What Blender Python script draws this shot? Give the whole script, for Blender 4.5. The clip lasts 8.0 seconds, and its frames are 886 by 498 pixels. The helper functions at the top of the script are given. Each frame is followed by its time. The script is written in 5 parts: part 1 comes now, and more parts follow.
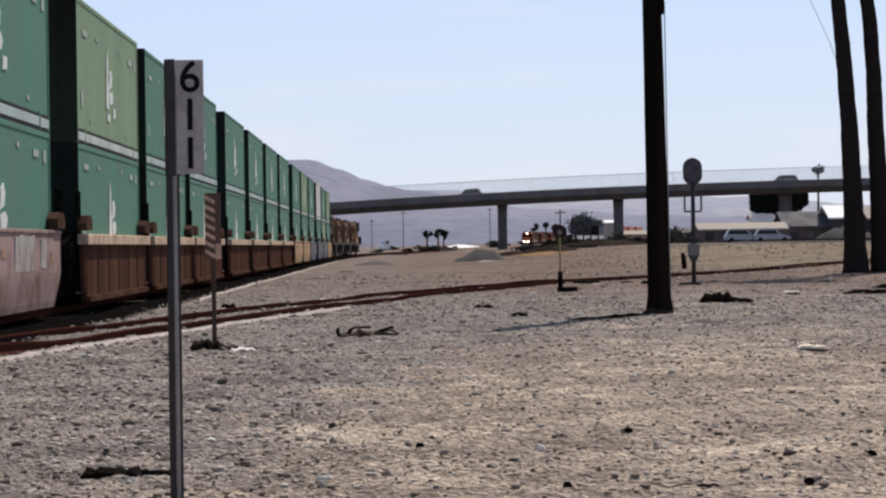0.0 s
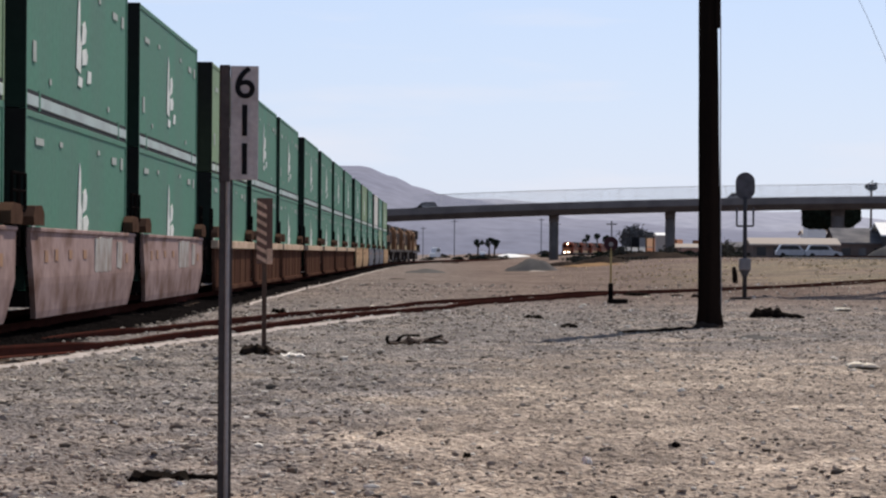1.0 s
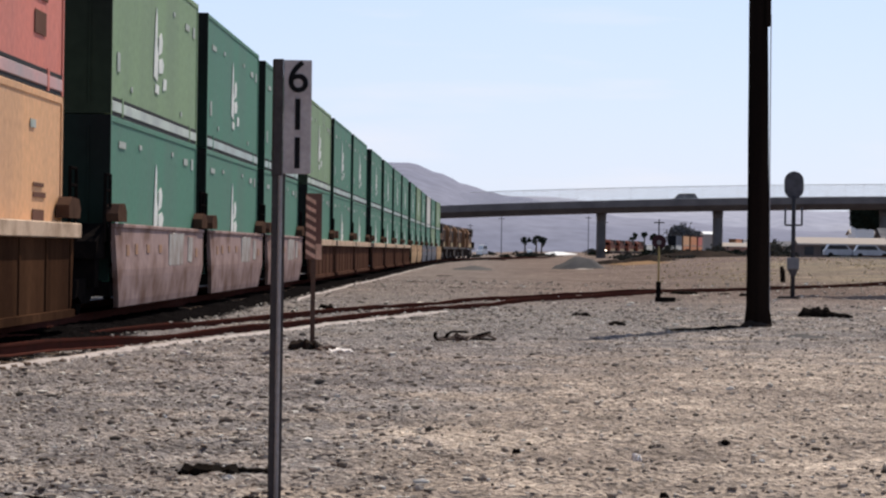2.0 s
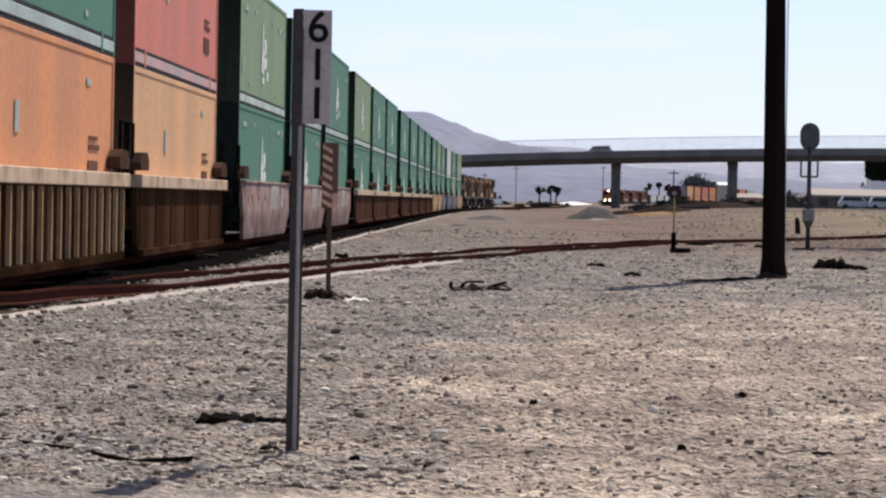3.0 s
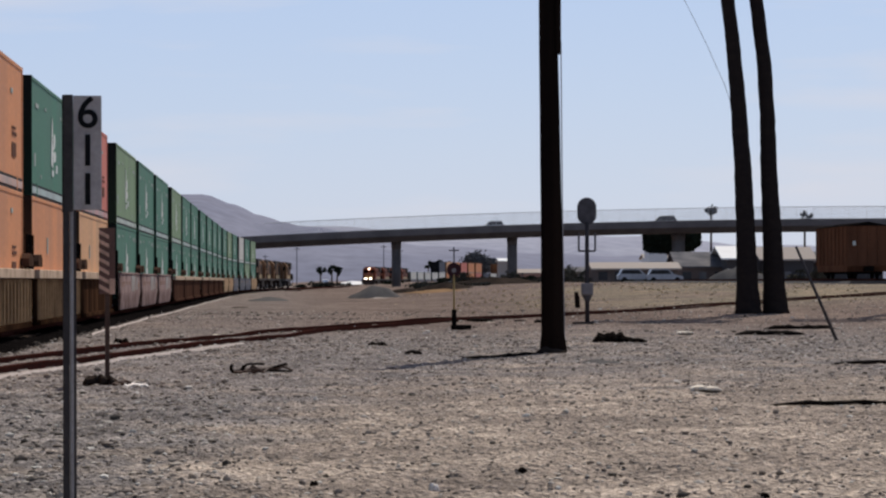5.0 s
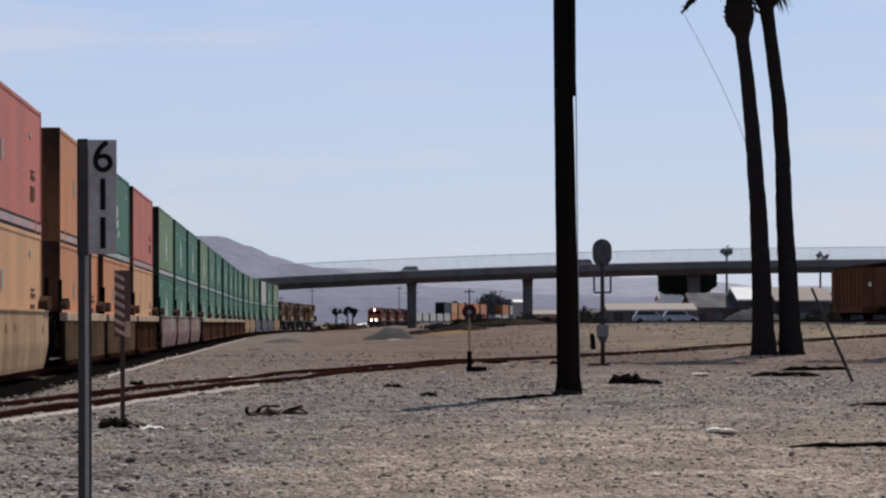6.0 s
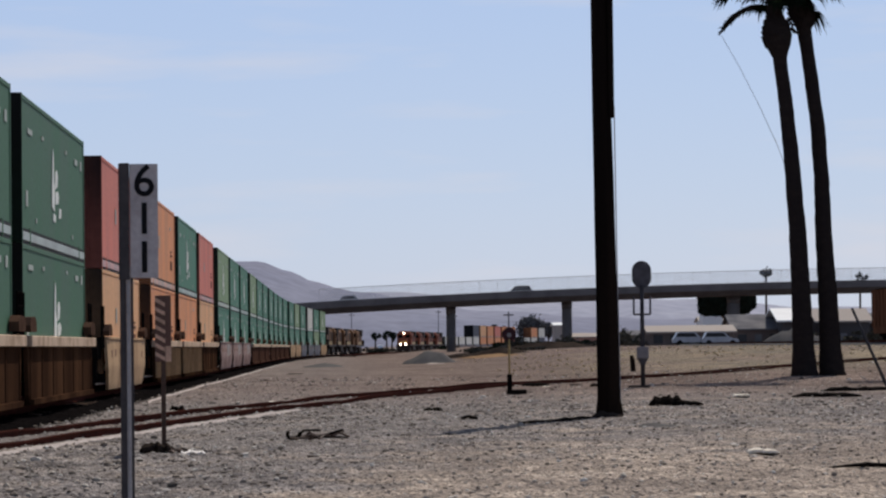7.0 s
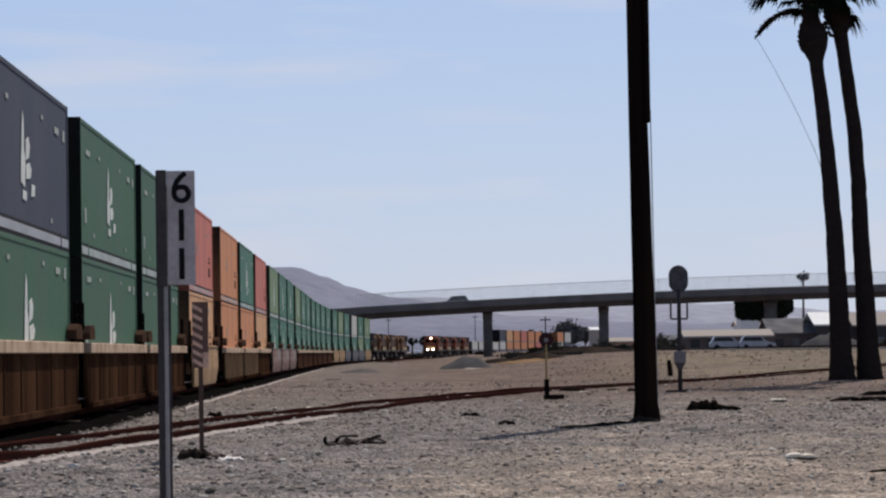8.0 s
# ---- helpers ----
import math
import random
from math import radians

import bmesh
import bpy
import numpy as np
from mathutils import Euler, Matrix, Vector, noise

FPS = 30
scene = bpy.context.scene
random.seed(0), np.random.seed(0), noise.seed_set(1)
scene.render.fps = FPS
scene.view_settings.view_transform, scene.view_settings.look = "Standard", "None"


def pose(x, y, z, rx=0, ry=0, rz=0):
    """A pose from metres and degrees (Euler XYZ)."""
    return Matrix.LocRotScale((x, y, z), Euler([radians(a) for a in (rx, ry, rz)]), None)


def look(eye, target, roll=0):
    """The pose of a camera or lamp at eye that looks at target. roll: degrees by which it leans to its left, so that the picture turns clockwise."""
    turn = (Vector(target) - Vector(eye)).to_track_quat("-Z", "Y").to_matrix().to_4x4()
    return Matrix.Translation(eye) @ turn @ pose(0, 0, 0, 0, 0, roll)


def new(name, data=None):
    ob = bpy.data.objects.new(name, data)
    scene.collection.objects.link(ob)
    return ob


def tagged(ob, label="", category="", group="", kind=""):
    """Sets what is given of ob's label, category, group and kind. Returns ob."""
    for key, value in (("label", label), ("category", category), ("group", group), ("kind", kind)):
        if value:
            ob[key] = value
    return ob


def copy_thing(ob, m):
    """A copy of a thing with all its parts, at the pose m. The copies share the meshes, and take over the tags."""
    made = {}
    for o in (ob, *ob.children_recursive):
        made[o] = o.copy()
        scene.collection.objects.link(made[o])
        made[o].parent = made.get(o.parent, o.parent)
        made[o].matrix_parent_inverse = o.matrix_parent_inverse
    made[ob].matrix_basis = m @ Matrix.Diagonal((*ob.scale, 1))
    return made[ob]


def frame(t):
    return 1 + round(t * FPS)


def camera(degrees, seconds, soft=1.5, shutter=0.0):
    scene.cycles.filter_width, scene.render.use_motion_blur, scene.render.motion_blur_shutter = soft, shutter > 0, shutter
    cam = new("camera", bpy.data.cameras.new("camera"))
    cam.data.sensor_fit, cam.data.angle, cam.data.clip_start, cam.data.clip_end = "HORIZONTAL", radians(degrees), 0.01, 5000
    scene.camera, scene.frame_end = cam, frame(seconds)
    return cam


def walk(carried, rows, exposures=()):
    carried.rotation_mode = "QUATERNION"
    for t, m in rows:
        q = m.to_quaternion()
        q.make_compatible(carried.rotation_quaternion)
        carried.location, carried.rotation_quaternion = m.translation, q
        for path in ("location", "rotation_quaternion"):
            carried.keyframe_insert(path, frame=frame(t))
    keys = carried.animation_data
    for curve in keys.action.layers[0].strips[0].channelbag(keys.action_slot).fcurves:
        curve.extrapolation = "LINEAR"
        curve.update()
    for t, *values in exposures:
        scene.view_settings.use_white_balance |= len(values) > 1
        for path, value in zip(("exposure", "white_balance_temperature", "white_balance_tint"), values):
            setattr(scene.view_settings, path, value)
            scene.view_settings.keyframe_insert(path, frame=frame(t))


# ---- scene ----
# ---- the camera: hand-held, nearly on one spot, a long lens ----
EYE_HEIGHT = 1.55
cam = camera(17.0, 8.0, soft=2.3)


def view(turn, lift, roll, dx, dz):
    """The camera turned to the right of the main track, lifted and rolled, in degrees; its sway in metres."""
    return (pose(dx, 0, EYE_HEIGHT + dz) @ pose(0, 0, 0, 0, 0, -turn)
            @ pose(0, 0, 0, 90 + lift) @ pose(0, 0, 0, 0, 0, roll))


# the clip's camera darkens and cools as it tilts up: seconds, stops, kelvin, tint
EXPOSURES = [(0.0, 0.07, 6500, 11), (1.7, 0.12, 6500, 11), (2.8, 0.35, 6450, 11), (3.0, 0.33, 6450, 11), (3.5, 0.12, 6450, 11), (4.0, 0.06, 6500, 11),
             (4.5, -0.18, 6430, 11), (5.2, -0.2, 6400, 11), (6.5, -0.25, 6350, 11), (8.0, -0.25, 6350, 11)]
walk(cam, [
    (0.0, view(0.915, -0.085, -0.802, 0.035, -0.011)),
    (0.5, view(0.418, 0.040, -0.101, 0.035, 0.004)),
    (1.0, view(-0.067, 0.081, 0.413, 0.031, 0.002)),
    (1.5, view(-0.607, 0.081, 0.367, 0.026, 0.003)),
    (1.7, view(-0.633, 0.254, 0.555, 0.017, -0.011)),
    (2.8, view(-1.865, -1.039, 1.370, -0.027, -0.003)),
    (3.0, view(-1.230, -0.968, 1.142, -0.029, -0.001)),
    (3.2, view(-0.013, -0.679, 1.212, -0.036, -0.029)),
    (3.3, view(0.172, -0.870, 1.166, -0.038, -0.024)),
    (3.5, view(1.236, -0.644, 0.883, -0.027, -0.009)),
    (4.0, view(2.355, -0.145, 0.043, -0.008, -0.007)),
    (4.5, view(3.208, 0.273, -0.000, -0.000, 0.000)),
    (5.0, view(2.977, 0.610, -0.185, 0.013, 0.005)),
    (5.2, view(2.816, 0.869, -0.244, 0.018, 0.013)),
    (6.3, view(2.625, 1.596, -0.318, 0.013, 0.018)),
    (6.5, view(2.641, 1.751, -0.697, 0.004, 0.010)),
    (7.0, view(1.938, 1.873, -0.687, 0.001, 0.005)),
    (7.5, view(1.670, 1.663, -0.679, -0.009, 0.001)),
    (8.0, view(1.234, 1.982, -0.872, -0.002, 0.009)),
], exposures=EXPOSURES)

# ---- daylight: high sun ahead and to the right, thin haze ----
SUN_AZIMUTH, SUN_ELEVATION = 18.0, 45.0    # degrees, clockwise from the track's direction; above the horizon
world = bpy.data.worlds.new("sky")
scene.world = world
world.use_nodes = True
sky = world.node_tree.nodes.new("ShaderNodeTexSky")
sky.sky_type, sky.sun_disc = "NISHITA", False
sky.sun_elevation, sky.sun_rotation = radians(SUN_ELEVATION), radians(SUN_AZIMUTH)
sky.air_density, sky.dust_density, sky.ozone_density = 1.0, 0.5, 1.5
place = world.node_tree.nodes.new("ShaderNodeTexCoord")
stretch = world.node_tree.nodes.new("ShaderNodeMapping")
stretch.inputs["Scale"].default_value = (1.0, 1.0, 7.0)
wisp = world.node_tree.nodes.new("ShaderNodeTexNoise")
wisp.inputs["Scale"].default_value, wisp.inputs["Detail"].default_value = 7.0, 5
veil = world.node_tree.nodes.new("ShaderNodeMapRange")
veil.inputs[1].default_value, veil.inputs[2].default_value, veil.inputs[4].default_value = 0.52, 0.74, 0.6
cloud_mix = world.node_tree.nodes.new("ShaderNodeMix")
cloud_mix.data_type = "RGBA"
cloud_mix.inputs[7].default_value = (8.6, 8.4, 8.9, 1)
world.node_tree.links.new(place.outputs["Generated"], stretch.inputs[0])
world.node_tree.links.new(stretch.outputs[0], wisp.inputs[0])
world.node_tree.links.new(wisp.outputs[0], veil.inputs[0])
world.node_tree.links.new(veil.outputs[0], cloud_mix.inputs[0])
haze_mix = world.node_tree.nodes.new("ShaderNodeMix")
haze_mix.data_type = "RGBA"
haze_tint = world.node_tree.nodes.new("ShaderNodeMix")
haze_tint.data_type = "RGBA"
haze_tint.inputs[6].default_value, haze_tint.inputs[7].default_value = (6.3, 7.45, 9.9, 1), (5.1, 6.7, 10.2, 1)
climb = world.node_tree.nodes.new("ShaderNodeMapRange")
climb.inputs[1].default_value, climb.inputs[2].default_value = 0.02, 0.14
world.node_tree.links.new(climb.outputs[0], haze_tint.inputs[0])
world.node_tree.links.new(haze_tint.outputs[2], haze_mix.inputs[7])
upward = world.node_tree.nodes.new("ShaderNodeSeparateXYZ")
fade = world.node_tree.nodes.new("ShaderNodeMapRange")
fade.interpolation_type = "SMOOTHSTEP"
fade.inputs[1].default_value, fade.inputs[2].default_value = 0.16, 0.5
fade.inputs[3].default_value, fade.inputs[4].default_value = 0.76, 0.0
world.node_tree.links.new(place.outputs["Generated"], upward.inputs[0])
world.node_tree.links.new(upward.outputs[2], fade.inputs[0])
world.node_tree.links.new(upward.outputs[2], climb.inputs[0])
world.node_tree.links.new(fade.outputs[0], haze_mix.inputs[0])
world.node_tree.links.new(sky.outputs[0], haze_mix.inputs[6])
world.node_tree.links.new(haze_mix.outputs[2], cloud_mix.inputs[6])
world.node_tree.links.new(cloud_mix.outputs[2], world.node_tree.nodes["Background"].inputs[0])
world.node_tree.nodes["Background"].inputs[1].default_value = 0.095
sun = new("sun", bpy.data.lights.new("sun", "SUN"))
sun.data.energy, sun.data.angle, sun.data.color = 5.3, radians(0.6), (1.0, 0.93, 0.82)
sun.matrix_world = look((0, 0, 60), (-60 * math.sin(radians(SUN_AZIMUTH)) / math.tan(radians(SUN_ELEVATION)),
                                     -60 * math.cos(radians(SUN_AZIMUTH)) / math.tan(radians(SUN_ELEVATION)), 0))
scene.view_settings.exposure = 0.0


# ---- materials ----
def paint(name, base, rough=0.6, metal=0.0, stain=None, stain_amount=0.35, scale=1.5, grain=30.0, bump=0.1,
          streak=1.0, second=None):
    """Base colour broken up by large stains and fine grain. streak below 1 draws the stains out upright."""
    mat = bpy.data.materials.new(name)
    mat.use_nodes = True
    nodes, links = mat.node_tree.nodes, mat.node_tree.links
    shader = nodes["Principled BSDF"]
    shader.inputs["Roughness"].default_value, shader.inputs["Metallic"].default_value = rough, metal
    shader.inputs["Specular IOR Level"].default_value = 0.3 if rough <= 0.55 or metal else 0.06 if rough < 0.75 else 0.0
    place = nodes.new("ShaderNodeTexCoord")
    stretch = nodes.new("ShaderNodeMapping")
    stretch.inputs["Scale"].default_value = (1, 1, streak)
    links.new(place.outputs["Object"], stretch.inputs[0])
    big, fine = nodes.new("ShaderNodeTexNoise"), nodes.new("ShaderNodeTexNoise")
    big.inputs["Scale"].default_value, big.inputs["Detail"].default_value = scale, 6
    fine.inputs["Scale"].default_value, fine.inputs["Detail"].default_value = grain, 4
    links.new(stretch.outputs[0], big.inputs[0]), links.new(place.outputs["Object"], fine.inputs[0])
    ramp = nodes.new("ShaderNodeValToRGB")
    ramp.color_ramp.elements[0].position, ramp.color_ramp.elements[1].position = 0.42, 0.68
    ramp.color_ramp.elements[0].color = (0, 0, 0, 1)
    ramp.color_ramp.elements[1].color = (stain_amount,) * 3 + (1,)
    links.new(big.outputs[0], ramp.inputs[0])
    mix = nodes.new("ShaderNodeMix")
    mix.data_type = "RGBA"
    mix.inputs[6].default_value = (*base, 1)
    mix.inputs[7].default_value = (*(stain or [c * 0.5 for c in base]), 1)
    links.new(ramp.outputs[0], mix.inputs[0])
    last = mix.outputs[2]
    vary = nodes.new("ShaderNodeMapRange")
    vary.inputs[3].default_value, vary.inputs[4].default_value = 0.72, 1.28
    links.new(fine.outputs[0], vary.inputs[0])
    tone = nodes.new("ShaderNodeMix")
    tone.data_type, tone.blend_type = "RGBA", "MULTIPLY"
    tone.inputs[0].default_value = 1.0
    links.new(last, tone.inputs[6]), links.new(vary.outputs[0], tone.inputs[7])
    last = tone.outputs[2]
    if second:
        info = nodes.new("ShaderNodeNewGeometry")
        other = nodes.new("ShaderNodeMix")
        other.data_type = "RGBA"
        other.inputs[7].default_value = (*second, 1)
        links.new(info.outputs["Random Per Island"], other.inputs[0]), links.new(last, other.inputs[6])
        last = other.outputs[2]
    links.new(last, shader.inputs["Base Color"])
    if bump:
        relief = nodes.new("ShaderNodeBump")
        relief.inputs["Strength"].default_value, relief.inputs["Distance"].default_value = bump, 0.02
        links.new(fine.outputs[0], relief.inputs["Height"]), links.new(relief.outputs[0], shader.inputs["Normal"])
    return mat


def glow(name, colour, strength):
    mat = bpy.data.materials.new(name)
    mat.use_nodes = True
    shader = mat.node_tree.nodes["Principled BSDF"]
    shader.inputs["Base Color"].default_value = (*colour, 1)
    shader.inputs["Emission Color"].default_value = (*colour, 1)
    shader.inputs["Emission Strength"].default_value = strength
    return mat


# ---- mesh helpers ----
def box(bm, x0, x1, y0, y1, z0, z1, turn=None):
    """Adds a block between two corners."""
    m = Matrix.Translation(((x0 + x1) / 2, (y0 + y1) / 2, (z0 + z1) / 2)) @ Matrix.Diagonal((x1 - x0, y1 - y0, z1 - z0, 1))
    return bmesh.ops.create_cube(bm, size=1, matrix=turn @ m if turn else m)["verts"]


def rod(bm, a, b, r0, r1=None, sides=12, caps=True):
    """Adds a round bar from a to b."""
    a, b = Vector(a), Vector(b)
    m = Matrix.Translation((a + b) / 2) @ (b - a).to_track_quat("Z", "Y").to_matrix().to_4x4()
    return bmesh.ops.create_cone(bm, cap_ends=caps, segments=sides, radius1=r0, radius2=r0 if r1 is None else r1,
                                 depth=(b - a).length, matrix=m)["verts"]


def prism(bm, outline, axis, a, b):
    """Adds a closed outline drawn out along an axis (0, 1 or 2) from a to b."""
    def spot(p, d):
        q = list(p)
        q.insert(axis, d)
        return q
    ends = [[bm.verts.new(spot(p, d)) for p in outline] for d in (a, b)]
    n = len(outline)
    for i in range(n):
        j = (i + 1) % n
        bm.faces.new((ends[0][i], ends[0][j], ends[1][j], ends[1][i]))
    bm.faces.new(ends[0][::-1]), bm.faces.new(ends[1])


def finish(bm, name, material, bevel=0.0, smooth=False):
    if bevel:
        bmesh.ops.bevel(bm, geom=[e for e in bm.edges if e.calc_face_angle(0) > 0.6], offset=bevel, segments=1, affect="EDGES")
    bmesh.ops.recalc_face_normals(bm, faces=bm.faces)
    for f in bm.faces:
        f.smooth = smooth
    mesh = bpy.data.meshes.new(name)
    bm.to_mesh(mesh)
    bm.free()
    mesh.materials.append(material)
    return mesh


def part(name, bm, material, parent, label="", bevel=0.0, smooth=False):
    """Links a bmesh as one mesh object under a thing or a part."""
    ob = new(name, finish(bm, name, material, bevel, smooth))
    ob.parent = parent
    return tagged(ob, label)


def solid(name, bm, material, label, category, group="", kind="", bevel=0.0, smooth=False):
    return tagged(new(name, finish(bm, name, material, bevel, smooth)), label, category, group, kind)


def thing(name, label, category, group="", m=None, kind=""):
    ob = tagged(new(name), label, category, group, kind)
    if m:
        ob.matrix_basis = m
    return ob


def put(ob, *p):
    ob.matrix_basis = pose(*p)
    return ob


def smooth_step(a, b, v):
    k = min(1.0, max(0.0, (v - a) / (b - a)))
    return k * k * (3 - 2 * k)


# ---- the lie of the land and the tracks ----
MAIN_X, CURVE_START, CURVE_TWICE_RADIUS = -8.15, 300.0, 6860.0
RAIL_TOP = 0.30


def main_track(y):
    """Centre line of the main track: x and heading at y."""
    k = max(0.0, y - CURVE_START)
    return MAIN_X + k * k / CURVE_TWICE_RADIUS, 2 * k / CURVE_TWICE_RADIUS


def far_track(y):
    """The second track, which parts from the main track and runs beside it further on."""
    x, slope = main_track(y)
    return x + 4.6 * smooth_step(360, 480, y), slope


def siding(y):
    """The spur that swings away to the right."""
    k = max(0, y - 50)
    x = -5.6 + 0.115 * (y - 50) + 0.0011 * min(k, 60) ** 2
    far = max(0, y - 110)
    return x + 0.135 * far + 0.006 * far * far


def ground_height(x, y):
    z = 1.25 * smooth_step(100, 205, y) * smooth_step(4, 34, x)
    z += 0.15 * math.exp(-((x - main_track(y)[0]) / 1.8) ** 8)
    if 30 < y < 600:
        z += 0.05 * noise.noise((x * 0.25, y * 0.12, 3.0)) + 0.025 * noise.noise((x * 0.9, y * 0.5, 9.0))
    if 45 < y < 125 and -13 < x < 22:
        z += smooth_step(45, 60, y) * (1 - smooth_step(105, 125, y)) * (0.025 * noise.noise((x * 1.9, y * 1.9, 4.0)) + 0.018 * noise.noise((x * 4.5, y * 4.5, 8.0)))
    if 14 < y < 62 and -13 < x < 15:
        fade = smooth_step(14, 16, y) * (1 - smooth_step(50, 62, y))
        z += fade * (0.036 * noise.noise((x * 4.2, y * 4.2, 1.0)) + 0.028 * noise.noise((x * 9.5, y * 9.5, 6.0)) + 0.012 * noise.noise((x * 19, y * 19, 2.0)))
    return z


def ground_material():
    """Grey ballast by the tracks, tan dirt to the right of it, with pebbles, patches and tracks of dust."""
    mat = bpy.data.materials.new("gravel_and_dirt")
    mat.use_nodes = True
    nodes, links = mat.node_tree.nodes, mat.node_tree.links
    shader = nodes["Principled BSDF"]
    shader.inputs["Roughness"].default_value, shader.inputs["Specular IOR Level"].default_value = 0.95, 0.0
    place = nodes.new("ShaderNodeTexCoord")

    def cloud(scale, detail, low, high, kind="ShaderNodeTexNoise"):
        tex = nodes.new(kind)
        tex.inputs["Scale"].default_value = scale
        if kind == "ShaderNodeTexNoise":
            tex.inputs["Detail"].default_value = detail
        links.new(place.outputs["Object"], tex.inputs[0])
        span = nodes.new("ShaderNodeMapRange")
        span.inputs[1].default_value, span.inputs[2].default_value = low, high
        links.new(tex.outputs[0], span.inputs[0])
        return span.outputs[0]

    def blend(amount, a, b, how="MIX"):
        mix = nodes.new("ShaderNodeMix")
        mix.data_type, mix.blend_type = "RGBA", how
        for socket, value in ((mix.inputs[0], amount), (mix.inputs[6], a), (mix.inputs[7], b)):
            if isinstance(value, bpy.types.NodeSocket):
                links.new(value, socket)
            elif isinstance(value, tuple):
                socket.default_value = (*value, 1)
            else:
                socket.default_value = value
        return mix.outputs[2]

    dirt = nodes.new("ShaderNodeAttribute")
    dirt.attribute_name = "dirt"
    grey = blend(cloud(0.6, 5, 0.35, 0.7), (0.25, 0.224, 0.214), (0.156, 0.139, 0.134))
    tan = blend(cloud(0.35, 6, 0.35, 0.65), (0.405, 0.335, 0.28), (0.25, 0.207, 0.178))
    edge = nodes.new("ShaderNodeMath")
    edge.operation, edge.use_clamp = "ADD", True
    links.new(dirt.outputs["Fac"], edge.inputs[0])
    links.new(cloud(0.5, 6, 0.2, 0.8), edge.inputs[1])
    shift = nodes.new("ShaderNodeMapRange")
    shift.inputs[1].default_value, shift.inputs[2].default_value = 0.55, 1.0
    links.new(edge.outputs[0], shift.inputs[0])
    base = blend(shift.outputs[0], grey, tan)
    far = nodes.new("ShaderNodeAttribute")
    far.attribute_name = "yard"
    base = blend(far.outputs["Fac"], base, blend(cloud(0.12, 6, 0.35, 0.65), (0.138, 0.105, 0.091), (0.23, 0.177, 0.151)))
    straw = nodes.new("ShaderNodeAttribute")
    straw.attribute_name = "straw"
    base = blend(straw.outputs["Fac"], base, blend(cloud(0.25, 5, 0.35, 0.65), (0.29, 0.232, 0.165), (0.17, 0.147, 0.122)))
    # Shade under the train, with track oil, painted near-black into the ballast.
    train_shade = nodes.new("ShaderNodeAttribute")
    train_shade.attribute_name = "train_shade"
    base = blend(train_shade.outputs["Fac"], base, (0.007, 0.006, 0.006))
    drift = cloud(0.9, 7, 0.4, 0.62)
    base = blend(0.55, base, blend(drift, (0.66, 0.66, 0.67), (1.3, 1.29, 1.27)), "MULTIPLY")
    pebbles = cloud(16.0, 3, 0.3, 0.7)
    base = blend(0.52, base, blend(pebbles, (0.45, 0.45, 0.46), (1.85, 1.83, 1.80)), "MULTIPLY")
    clods = cloud(5.0, 5, 0.38, 0.65)
    base = blend(0.5, base, blend(clods, (0.5, 0.5, 0.5), (1.45, 1.45, 1.43)), "MULTIPLY")
    links.new(base, shader.inputs["Base Color"])
    relief = nodes.new("ShaderNodeBump")
    relief.inputs["Strength"].default_value, relief.inputs["Distance"].default_value = 0.9, 0.05
    links.new(pebbles, relief.inputs["Height"])
    links.new(relief.outputs[0], shader.inputs["Normal"])
    return mat


